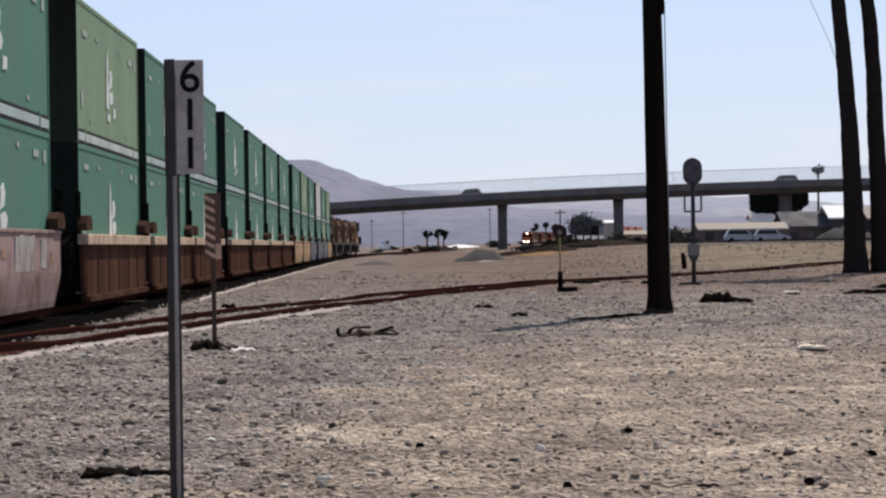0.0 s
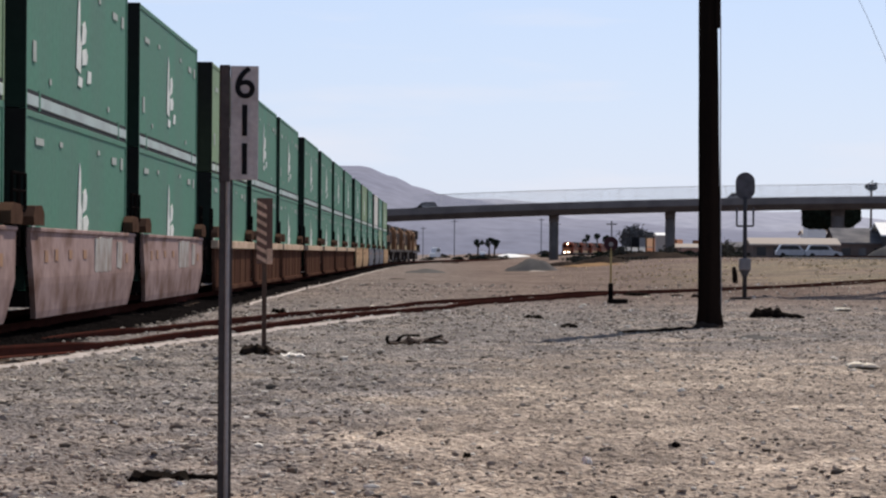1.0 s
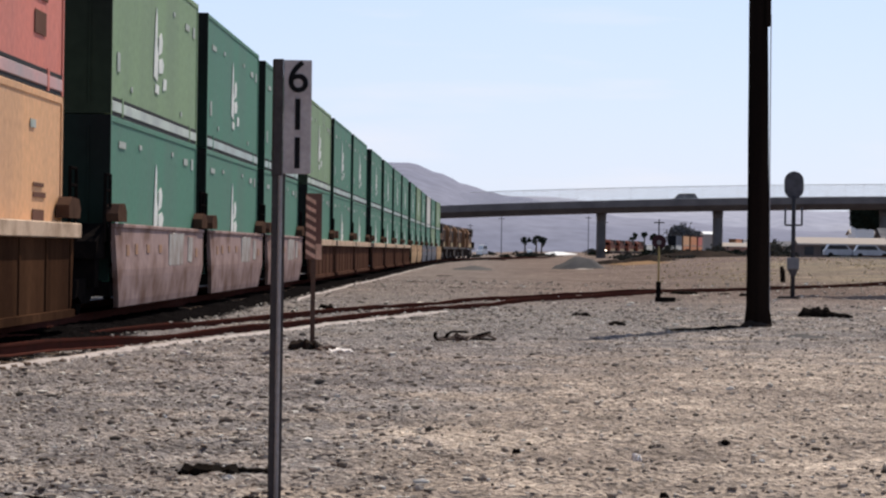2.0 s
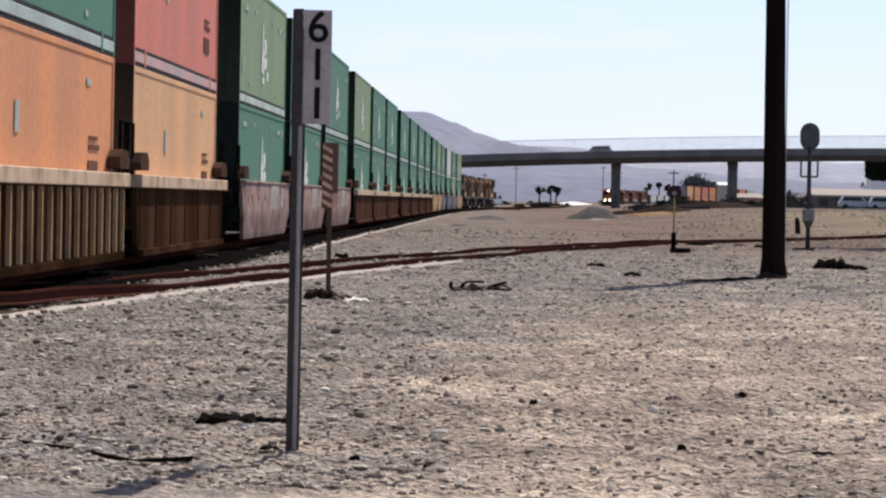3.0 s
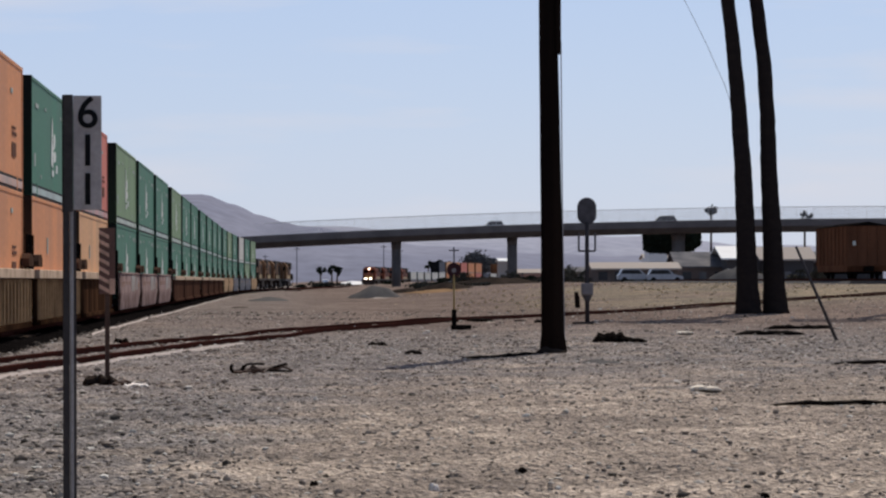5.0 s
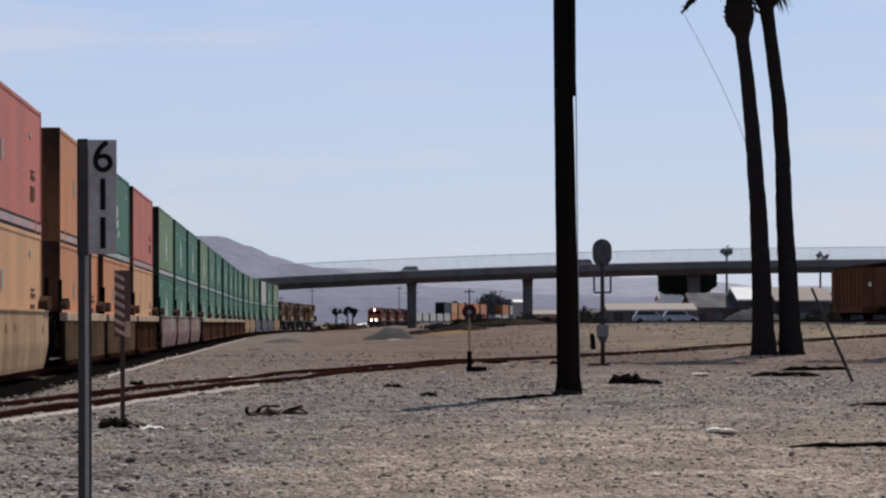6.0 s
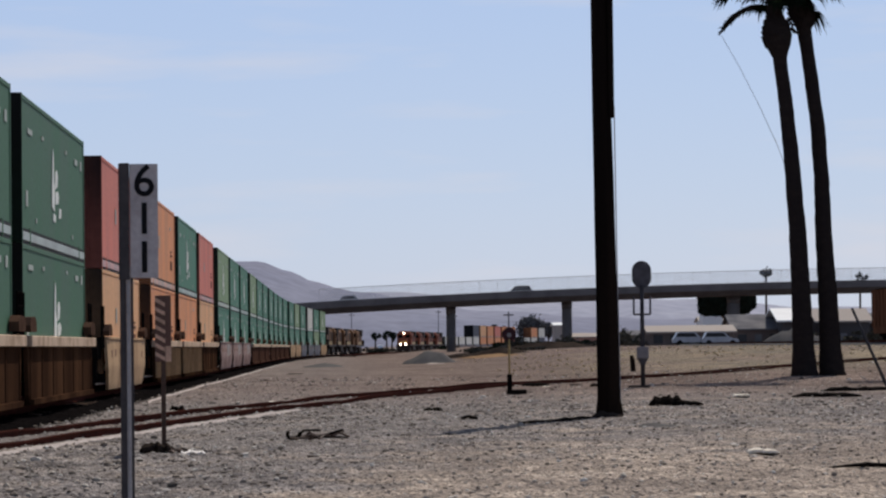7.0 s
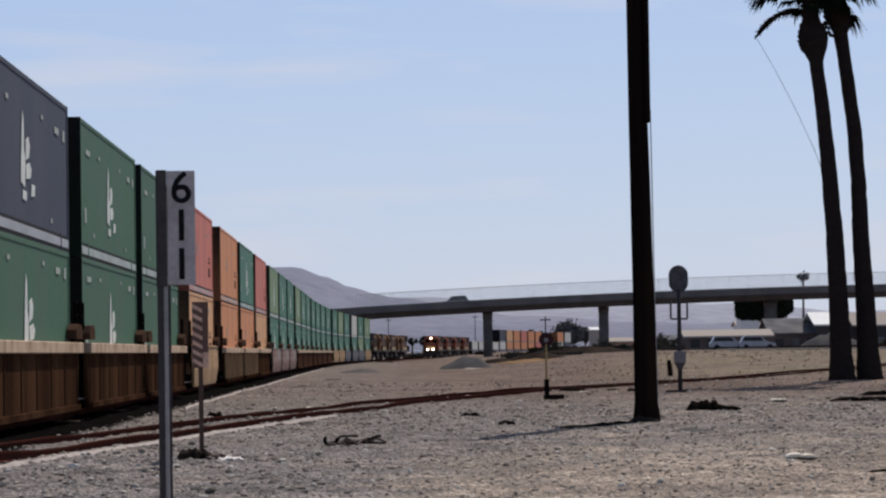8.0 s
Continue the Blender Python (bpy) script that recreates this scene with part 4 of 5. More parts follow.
prop_pole = thing("leaning_pole", "thin weathered pole leaning out of the dirt", "pole")
bm = bmesh.new()
a, b = Vector((14.05, 75.4, -0.05)), Vector((13.1, 76.0, 2.40))
rod(bm, a, b, 0.045, 0.035, 10)
part("shaft", bm, post_dark, prop_pole, smooth=True)


# ---- locomotives ----
loco_orange = paint("loco_orange", (0.24, 0.07, 0.04), 0.6, 0, (0.17, 0.06, 0.035), 0.5, 0.6, 8, 0.05, 0.3)
loco_brown = paint("loco_sooty", (0.26, 0.14, 0.075), 0.7, 0, (0.10, 0.05, 0.03), 0.7, 0.6, 8, 0.05, 0.3)
loco_dark = paint("loco_dark", (0.035, 0.025, 0.022), 0.6, 0, (0.08, 0.06, 0.05), 0.5, 1)
loco_yellow = paint("loco_yellow", (0.40, 0.27, 0.10), 0.5)
lamp_glow = glow("headlight", (1.0, 0.86, 0.66), 14.0)


def locomotive(lit, coat):
    """A six-axle road engine, nose towards +y, origin on the rail under its middle."""
    e = thing("locomotive", ("orange diesel locomotive with lit headlights" if lit else "dusty orange diesel locomotive with dark roof and ends"), "locomotive", "locomotives")
    bm = bmesh.new()
    box(bm, -1.5, 1.5, -11, 11, 1.35, 1.65)
    prism(bm, [(-1.5, 0.5), (1.5, 0.5), (1.5, 1.35), (-1.5, 1.35)], 1, 10.75, 11.0)
    part("frame", bm, loco_dark, e, bevel=0.03)
    bm = bmesh.new()
    prism(bm, [(-1.0, 1.655), (1.0, 1.655), (1.0, 3.8), (0.7, 4.25), (-0.7, 4.25), (-1.0, 3.8)], 1, -10.3, 6.0)
    hood = part("long_hood", bm, coat, e, "orange engine hood")
    bm = bmesh.new()
    box(bm, -1.25, 1.25, -10.0, -6.5, 3.3, 4.5)
    box(bm, -1.15, 1.15, -5.5, 2.5, 4.2, 4.55)
    part("radiator", bm, loco_dark, hood, "dark radiator and roof", bevel=0.05)
    bm = bmesh.new()
    box(bm, -1.02, 1.02, -10.5, -10.304, 1.66, 4.2)
    box(bm, -1.45, 1.45, -10.95, -10.55, 1.66, 2.5)
    part("hood_end", bm, loco_dark, hood, "dark hood end and steps", bevel=0.03)
    bm = bmesh.new()
    for sx in (-1, 1):
        for y in (-4.2, 1.2, 4.6):
            box(bm, *sorted((sx * 1.022, sx * 1.06)), y - 0.9, y + 0.9, 2.3, 3.75)
    part("louvre", bm, loco_dark, hood, "dark intake louvres")
    bm = bmesh.new()
    prism(bm, [(-1.52, 1.655), (1.52, 1.655), (1.52, 3.9), (1.0, 4.5), (-1.0, 4.5), (-1.52, 3.9)], 1, 6.004, 8.4)
    cab = part("cab", bm, coat, e)
    for x in (-0.75, 0.75):
        bm = bmesh.new()
        box(bm, x - 0.5, x + 0.5, 8.403, 8.43, 3.1, 3.8)
        part("windshield", bm, grime, cab)
    for sx in (-1, 1):
        bm = bmesh.new()
        box(bm, *sorted((sx * 1.523, sx * 1.54)), 6.4, 8.0, 2.9, 3.6)
        part("side_window", bm, grime, cab)
    bm = bmesh.new()
    prism(bm, [(8.404, 1.655), (10.2, 1.655), (10.2, 2.5), (9.9, 2.9), (8.404, 3.05)], 0, -0.85, 0.85)
    nose = part("nose", bm, coat, e)
    bm = bmesh.new()
    box(bm, -0.86, 0.86, 8.8, 10.21, 2.1, 2.35)
    part("stripe", bm, loco_yellow, nose, "yellow stripe")
    bm = bmesh.new()
    for sx in (-1, 1):
        box(bm, *sorted((sx * 1.005, sx * 1.02)), -10, 5.9, 1.7, 2.2)
    part("side_stripe", bm, loco_yellow, hood, "yellow side stripe")
    bm = bmesh.new()
    prism(bm, [(-1.4, 0.55), (1.4, 0.55), (1.5, 1.3), (-1.5, 1.3)], 1, -3, 3)
    part("fuel_tank", bm, loco_dark, e, bevel=0.05)
    for y in (-7.2, 7.2):
        bm = bmesh.new()
        for sx in (-1, 1):
            prism(bm, [(-2.4, 0.45), (-2.0, 0.95), (2.0, 0.95), (2.4, 0.45), (1.8, 0.35), (-1.8, 0.35)], 0, sx * 1.1 - 0.1, sx * 1.1 + 0.1)
        bmesh.ops.translate(bm, verts=bm.verts, vec=(0, y, 0))
        part("truck_frame", bm, loco_dark, e)
        for dy in (-1.9, 0, 1.9):
            bm = bmesh.new()
            rod(bm, (-0.85, y + dy, 0.52), (0.85, y + dy, 0.52), 0.1)
            for sx in (-1, 1):
                rod(bm, (sx * 0.75 - 0.07, y + dy, 0.52), (sx * 0.75 + 0.07, y + dy, 0.52), 0.52, sides=18)
            part("wheel_set", bm, loco_dark, e)
    if lit:
        for x, z, r in ((-0.55, 1.75, 0.17), (0.55, 1.75, 0.17), (0.0, 4.05, 0.15)):
            bm = bmesh.new()
            y = 11.02 if z < 2 else 8.5
            rod(bm, (x, y, z), (x, y + 0.12, z), r, sides=14)
            part("headlight", bm, lamp_glow, e, "glowing headlight")
    return e


for k in range(4):
    MOVERS.append((model("engine", lambda: locomotive(False, loco_brown)), 330.5 + 25.0 * k, main_track, SPEED, RAIL_TOP, k == 3))

# ---- the second train, coming the other way ----
FAR_SPEED, FAR_HEAD = -27.0, 834.0
for k in range(4):
    MOVERS.append((model("lit engine" if k == 0 else "orange engine", lambda: locomotive(k == 0, loco_orange)), FAR_HEAD + 24.0 * k, far_track, FAR_SPEED, RAIL_TOP, True))
for k, (upper, lower) in enumerate([(None, "pale"), (None, "pale"), (None, "pale"), (None, "pale"), ("grey", "pale"), ("orange", "deep_orange"), ("deep_orange", "deep_orange"),
                                    ("red", "deep_orange"), ("deep_orange", "deep_orange"), ("deep_orange", "red"), (None, "grey"), (None, "pale"), ("deep_orange", "pale"), ("pale", "grey")]):
    s = FAR_HEAD + 96 + 18.6 * k
    MOVERS.append((model(("well", "grey"), lambda: well_unit("grey", False)), s, far_track, FAR_SPEED, RAIL_TOP, True))
    MOVERS.append((model((lower, True), lambda: container(lower, True)), s, far_track, FAR_SPEED, RAIL_TOP + LOW_Z, True))
    if upper:
        MOVERS.append((model((upper, False), lambda: container(upper, False)), s, far_track, FAR_SPEED, RAIL_TOP + HIGH_Z, True))

# ---- cars on the overpass ----
car_dark = paint("car_dark_paint", (0.008, 0.008, 0.009), 0.6, 0.0)
car_silver = paint("car_silver_paint", (0.36, 0.37, 0.40), 0.35, 0.4)
car_white = paint("car_white_paint", (0.7, 0.7, 0.7), 0.4)
car_glass = paint("car_glass", (0.01, 0.011, 0.013), 0.35)
tyre_rubber = paint("tyre_rubber", (0.02, 0.02, 0.02), 0.9)


def car(colour, label, length=4.8, tall=1.75):
    """A passenger car, nose towards -x, origin on the road under its middle."""
    c = thing("car", label, "car")
    h, k = length / 2, tall / 1.75
    bm = bmesh.new()
    prism(bm, [(-h, 0.35), (h, 0.35), (h, 0.85 * k), (h - 0.15, 1.02 * k), (-h + 1.15, 1.0 * k), (-h + 0.1, 0.78 * k)], 1, -0.9, 0.9)
    part("body", bm, colour, c, bevel=0.05)
    bm = bmesh.new()
    prism(bm, [(-h + 1.2, 1.003 * k), (h - 0.2, 1.022 * k), (h - 0.55, 1.68 * k), (h - 0.9, 1.75 * k), (-h + 2.2, 1.75 * k), (-h + 1.9, 1.68 * k)], 1, -0.8, 0.8)
    cabin = part("cabin", bm, colour, c, bevel=0.05)
    for sy in (-1, 1):
        bm = bmesh.new()
        prism(bm, [(-h + 1.6, 1.08 * k), (h - 0.4, 1.08 * k), (h - 0.65, 1.6 * k), (-h + 2.05, 1.6 * k)], 1, *sorted((sy * 0.803, sy * 0.815)))
        part("side_window", bm, car_glass, cabin)
    for x in (-h + 0.85, h - 0.85):
        for sy in (-1, 1):
            bm = bmesh.new()
            rod(bm, (x, sy * 0.7, 0.34), (x, sy * 0.92, 0.34), 0.34, sides=18)
            part("wheel", bm, tyre_rubber, c)
    return c


BRIDGE_CARS = [(car(car_dark, "dark car driving along the overpass", 4.8, 1.72), 12.5, -16.2), (car(car_dark, "dark car driving along the overpass", 5.2, 1.75), 66.0, -17.0),
               (car(car_silver, "grey car driving along the overpass", 4.6, 1.65), 119.4, -17.0), (car(car_dark, "dark car driving along the overpass", 4.9, 1.75), 148.7, -17.0)]

# ---- trees and bushes ----
leaf_dark = paint("leaves_dark", (0.016, 0.022, 0.015), 0.8, 0, (0.012, 0.016, 0.012), 0.5, 1, 3, 0, 1, (0.03, 0.036, 0.024))
leaf_grey = paint("leaves_grey_green", (0.066, 0.066, 0.056), 0.8, 0, (0.03, 0.03, 0.025), 0.5, 1, 3, 0, 1, (0.085, 0.075, 0.055))
# Leaves of the farthest trees, with the haze put into their base colour.
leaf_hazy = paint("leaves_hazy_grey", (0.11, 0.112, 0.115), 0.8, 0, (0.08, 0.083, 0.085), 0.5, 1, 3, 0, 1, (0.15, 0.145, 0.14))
bark = paint("bark", (0.08, 0.06, 0.045), 0.9)


def leaf_cloud(bm, middle, size, count, leaf):
    """Many small leaf faces gathered in clumps inside an uneven ellipsoid."""
    clumps = []
    for _ in range(max(5, min(count // 45, 110))):
        d = Vector((random.gauss(0, 1), random.gauss(0, 1), random.gauss(0, 1))).normalized() * random.uniform(0.35, 0.95)
        clumps.append((Vector(middle) + Vector((d.x * size[0], d.y * size[1], d.z * size[2])), random.uniform(0.25, 0.5)))
    for k in range(count):
        c, r = clumps[k % len(clumps)]
        p = c + Vector((random.gauss(0, 0.5) * r * size[0], random.gauss(0, 0.5) * r * size[1], random.gauss(0, 0.5) * r * size[2]))
        t = Vector((random.gauss(0, 1), random.gauss(0, 1), random.gauss(0, 1))).normalized()
        u = t.orthogonal().normalized()
        w = t.cross(u)
        s = leaf * random.uniform(0.6, 1.3)
        v = [bm.verts.new(q) for q in (p - u * s, p - w * s * 0.5, p + u * s, p + w * s * 0.5)]
        bm.faces.new(v)


def tree(x, y, z0, tall, wide, low, leaves=900, mat=None, label="dark green broad tree in the haze"):
    t = thing("tree", label, "tree", "distant trees", pose(x, y, z0))
    bm = bmesh.new()
    tube(bm, [(0, 0, -0.3, wide * 0.06), (0.1, 0, low, wide * 0.045), (0.0, 0.1, tall * 0.75, wide * 0.02)], 8)
    for k in range(5):
        a = k * 1.3
        rod(bm, (0.05, 0, low * 0.9 + 0.1 * k), (wide * 0.3 * math.cos(a), wide * 0.3 * math.sin(a), low + (tall - low) * 0.5), wide * 0.03, wide * 0.012, 6)
    part("trunk", bm, bark, t)
    bm = bmesh.new()
    leaf_cloud(bm, (0, 0, (tall + low) / 2), (wide / 2, wide / 2, (tall - low) / 2), leaves, 0.045 * wide + 0.12)
    part("crown", bm, mat or leaf_dark, t)
    return t


def trimmed_tree(x, y, half, middle):
    """A dense tree with a clipped, flat-bottomed crown like a rounded block."""
    t = thing("tree", "dense dark green clipped tree beyond the overpass", "tree", "distant trees", pose(x, y, 0))
    bm = bmesh.new()
    tube(bm, [(0, 0, -0.3, 0.45), (0.1, 0, middle - half[2], 0.36), (0, 0.1, middle, 0.2)], 8)
    for a in (0.4, 1.7, 2.9, 4.1, 5.3):
        rod(bm, (0.05, 0, middle - half[2] - 0.4), (half[0] * 0.7 * math.cos(a), half[1] * 0.7 * math.sin(a), middle), 0.2, 0.06, 6)
    part("trunk", bm, bark, t)
    rng = np.random.default_rng(int(x))
    verts, faces = [], []
    while len(faces) < 9000:
        p = rng.uniform(-1, 1, 3)
        reach = float((np.abs(p) ** 5).sum()) ** 0.2
        edge = 0.93 + 0.12 * noise.noise((p[0] * 3 + x, p[1] * 3, p[2] * 3))
        if reach > edge or reach < 0.6:
            continue
        u = Vector(rng.normal(size=3).tolist()).normalized()
        w = u.orthogonal().normalized() * 0.2
        q = Vector((p[0] * half[0], p[1] * half[1], middle + p[2] * half[2]))
        n = len(verts)
        verts += [q - u * 0.36, q - w, q + u * 0.36, q + w]
        faces.append((n, n + 1, n + 2, n + 3))
    mesh = bpy.data.meshes.new("crown")
    mesh.from_pydata(verts, [], faces)
    mesh.materials.append(leaf_dark)
    crown = new("crown", mesh)
    crown.parent = t
    return t


def bush(x, y, wide, tall, mat=None):
    b = thing("bush", "low grey-green scrub bush", "bush", "scrub bushes", pose(x, y, ground_height(x, y) - 0.05))
    bm = bmesh.new()
    rod(bm, (0, 0, -0.3), (0, 0, tall * 0.5), 0.08, 0.04, 6)
    part("stem", bm, bark, b)
    bm = bmesh.new()
    leaf_cloud(bm, (0, 0, tall * 0.5), (wide / 2, wide / 2, tall / 2), 260, 0.07 * wide)
    part("foliage", bm, mat or leaf_grey, b)
    return b


def far_palm(x, y, z, tall):
    """A small distant palm: thin trunk and a tuft of drooping fronds."""
    p = thing("far_palm", "small distant palm in silhouette", "palm tree", "distant palms", pose(x, y, z))
    bm = bmesh.new()
    tube(bm, [(0, 0, -0.3, 0.3), (0.1, 0, tall * 0.6, 0.22), (0.15, 0, tall, 0.22)], 8)
    part("trunk", bm, bark, p)
    bm = bmesh.new()
    leaf_cloud(bm, (0.15, 0, tall + 0.1), (1.3, 1.3, 1.15), 330, 0.42)
    part("crown", bm, leaf_dark, p)
    return p


trimmed_tree(69.6, 540, (5.0, 3.5, 2.5), 8.9)
trimmed_tree(73.2, 543, (2.6, 2.6, 2.0), 9.4)
tree(76.0, 1200, 0, 12.2, 11.0, 4.2, 9000, leaf_hazy, "broad tree coloured pale grey for haze")
tree(83.3, 1206, 0, 11.0, 6.6, 4.2, 3000, leaf_hazy, "broad tree coloured pale grey for haze")
tree(55.0, 620, 0, 5.0, 4.0, 1.0, 500, leaf_grey, "pale grey-green tree in the haze")
tree(60.0, 640, 0, 5.4, 4.0, 1.0, 500, leaf_grey, "pale grey-green tree in the haze")
tree(111.5, 560, 0, 9.0, 6.0, 3.0, 700, label="dark tree beside the overpass")
for x, y, z, tall in ((9.5, 900, 0, 4.6), (13.0, 905, 0, 5.0), (14.8, 915, 0, 4.4), (46, 980, 0, 6.6), (50, 985, 0, 7.2), (53, 990, 0, 6.4),
                      (85.8, 600, 0, 15.5), (105.0, 600, 0, 13.8)):
    far_palm(x, y, z, tall)
for k in range(80):
    y = random.uniform(560, 980)
    x = (random.uniform(-0.01, 0.19)) * y
    if abs(x - far_track(y)[0]) > 6 and abs(x - main_track(y)[0]) > 5:
        bush(x, y, random.uniform(2.5, 7), random.uniform(0.6, 1.6), leaf_dark if k % 3 == 0 else leaf_grey)
for x, y, w, h in ((52, 330, 3, 1.6), (58, 335, 4, 1.5), (36, 380, 3, 1.6), (64, 360, 3.5, 1.8), (31, 350, 4, 1.2), (69, 380, 4, 2.0), (40, 430, 5, 2.2), (33, 440, 4, 2.0), (26, 450, 5, 1.8), (46, 445, 5, 2.0)):
    bush(x, y, w, h)

for k in range(46):
    y = random.uniform(360, 480)
    bush(y * random.uniform(0.045, 0.135), y, random.uniform(1.5, 4.5), random.uniform(0.3, 0.9), leaf_dark if k % 4 == 0 else leaf_grey)

# ---- low buildings beyond the yard ----
roof_pale = paint("pale_roof", (0.40, 0.35, 0.31), 0.8, 0, (0.4, 0.33, 0.28), 0.5, 0.4)
roof_white = paint("white_roof", (0.75, 0.74, 0.72), 0.7, 0, (0.6, 0.58, 0.55), 0.4, 0.4)
roof_grey = paint("grey_roof", (0.13, 0.125, 0.13), 0.8, 0, (0.3, 0.28, 0.27), 0.5, 0.4)
wall_brown = paint("brown_wall", (0.17, 0.13, 0.112), 0.9, 0, (0.10, 0.08, 0.07), 0.6, 0.5)
wall_pink = paint("pink_wall", (0.45, 0.27, 0.21), 0.9, 0, (0.36, 0.2, 0.16), 0.5, 0.3)
wall_grey = paint("grey_wall", (0.085, 0.078, 0.078), 0.9, 0, (0.05, 0.047, 0.047), 0.5, 0.3)
dark_glass = paint("dark_window", (0.03, 0.03, 0.035), 0.2)


def building(label, x0, x1, y, z0, eave, ridge, wall, roof, deep=9.0, windows=4, over=0.5):
    """A low house with a pitched roof along x, overhanging eaves, windows and a door in its front."""
    b = thing("building", label, "building", "", pose((x0 + x1) / 2, y, 0))
    h = (x1 - x0) / 2
    bm = bmesh.new()
    prism(bm, [(-deep / 2, z0 - 1), (deep / 2, z0 - 1), (deep / 2, eave), (0, ridge - 0.2), (-deep / 2, eave)], 0, -h, h)
    shell = part("wall", bm, wall, b)
    for s in (-1, 1):
        bm = bmesh.new()
        prism(bm, [(s * (deep / 2 + over), eave - 0.12), (s * (deep / 2 + over), eave + 0.1), (0, ridge + 0.12), (0, ridge - 0.1)], 0, -h - over, h + over)
        part("roof_slope", bm, roof, b)
    for k in range(windows):
        x = -h + (k + 0.5) * 2 * h / windows
        w = min(0.7, h / windows * 0.55)
        if k == windows // 2:
            bm = bmesh.new()
            box(bm, x - 0.5, x + 0.5, -deep / 2 - 0.04, -deep / 2 - 0.004, z0 + 0.05, z0 + 2.1)
            part("door", bm, roof_grey, shell)
        else:
            bm = bmesh.new()
            box(bm, x - w, x + w, -deep / 2 - 0.04, -deep / 2 - 0.004, z0 + 0.95, min(eave - 0.3, z0 + 2.1))
            part("window", bm, dark_glass, shell)
    return b


building("long low brown building with a pale roof", 42.0, 53.5, 410, 0.6, 3.05, 3.9, wall_brown, roof_pale, 8, 5)
building("grey low building with a sloping grey roof", 56.0, 63.0, 430, 0.6, 3.4, 5.5, wall_brown, roof_grey, 12, 3)
building("building with a broad white roof and dark front", 62.3, 64.4, 425, 0.6, 4.5, 6.3, wall_grey, roof_white, 12, 3, 1.0)
building("grey shed with a pale roof behind the palms", 68.5, 76.0, 432, 0.6, 4.4, 6.2, wall_grey, roof_pale, 11, 3)
building("grey shed behind the palms", 78.0, 88.0, 440, 0.6, 4.2, 5.6, wall_grey, roof_grey, 9, 3)
building("small white building with dark windows", 77.5, 81.5, 640, 0.4, 11.0, 12.0, roof_white, roof_white, 8, 3)
building("pale narrow building in the haze", 51.0, 54.3, 720, 0.3, 6.2, 6.8, roof_pale, roof_white, 9, 2)
building("faded pink building in the haze", 55.6, 62.0, 722, 0.3, 3.3, 4.2, wall_pink, roof_pale, 9, 3)
building("faded pink building in the haze", 63.5, 69.5, 730, 0.3, 3.6, 4.4, wall_pink, roof_grey, 9, 3)
building("pale house in the haze", 71.0, 79.0, 740, 0.3, 3.6, 4.8, roof_pale, roof_grey, 9, 3)
building("white low building in the haze", 84.0, 98.0, 700, 0.3, 6.5, 7.6, roof_white, roof_pale, 9, 4)

for x, y, colour, label in ((49.0, 385, car_silver, "silver car parked by the low building"), (45.3, 386, car_silver, "silver car parked by the low building"),
                            (60.5, 395, car_silver, "silver car parked beside sheds")):
    put(car(colour, label), x, y, ground_height(x, y), 0, 0, random.choice((0, 180)))
for x, y in ((35.4, 560), (38.2, 566), (41.2, 561), (43.4, 600), (46.2, 604)):
    put(car(car_white, "white car parked beyond the overpass"), x, y, 0, 0, 0, 0)
van = put(car(car_white, "white van far down the line", 5.2, 3.2), -3.4, 900, 0, 0, 0, 70)
van = put(car(car_white, "white car far down the line", 4.6, 2.0), 10.8, 880, 0, 0, 0, 90)

# ---- poles and posts far off ----
lamp_grey = paint("lamp_post_grey", (0.13, 0.13, 0.15), 0.6, 0.3)


def far_pole(x, y, tall, r=0.12):
    p = thing("far_pole", "distant utility pole with a short crossarm", "utility pole", "distant poles", pose(x, y, 0))
    bm = bmesh.new()
    tube(bm, [(0, 0, -0.2, r), (0, 0, tall, r * 0.8)], 8)
    part("shaft", bm, lamp_grey, p)
    bm = bmesh.new()
    box(bm, -0.9, 0.9, -0.06, 0.06, tall - 0.7, tall - 0.5)
    part("crossarm", bm, lamp_grey, p)


for x, y, tall in ((28.7, 515, 7.4), (2.2, 820, 11.0), (27.5, 860, 12.0), (-7.5, 950, 10.0), (33.0, 880, 11.0), (66, 760, 13)):
    far_pole(x, y, tall, 0.14)

# ---- heaps, pads and dry grass in the yard ----
heap_gravel = paint("heap_gravel", (0.105, 0.098, 0.095), 0.95, 0, (0.09, 0.085, 0.08), 0.6, 1.5, 8, 0.6)
dark_soil = paint("dark_soil", (0.022, 0.017, 0.015), 0.95, 0, (0.06, 0.045, 0.035), 0.6, 0.8, 6, 0.5)
ochre_soil = paint("ochre_soil", (0.24, 0.15, 0.085), 0.95, 0, (0.13, 0.09, 0.06), 0.6, 0.6, 6, 0.4)


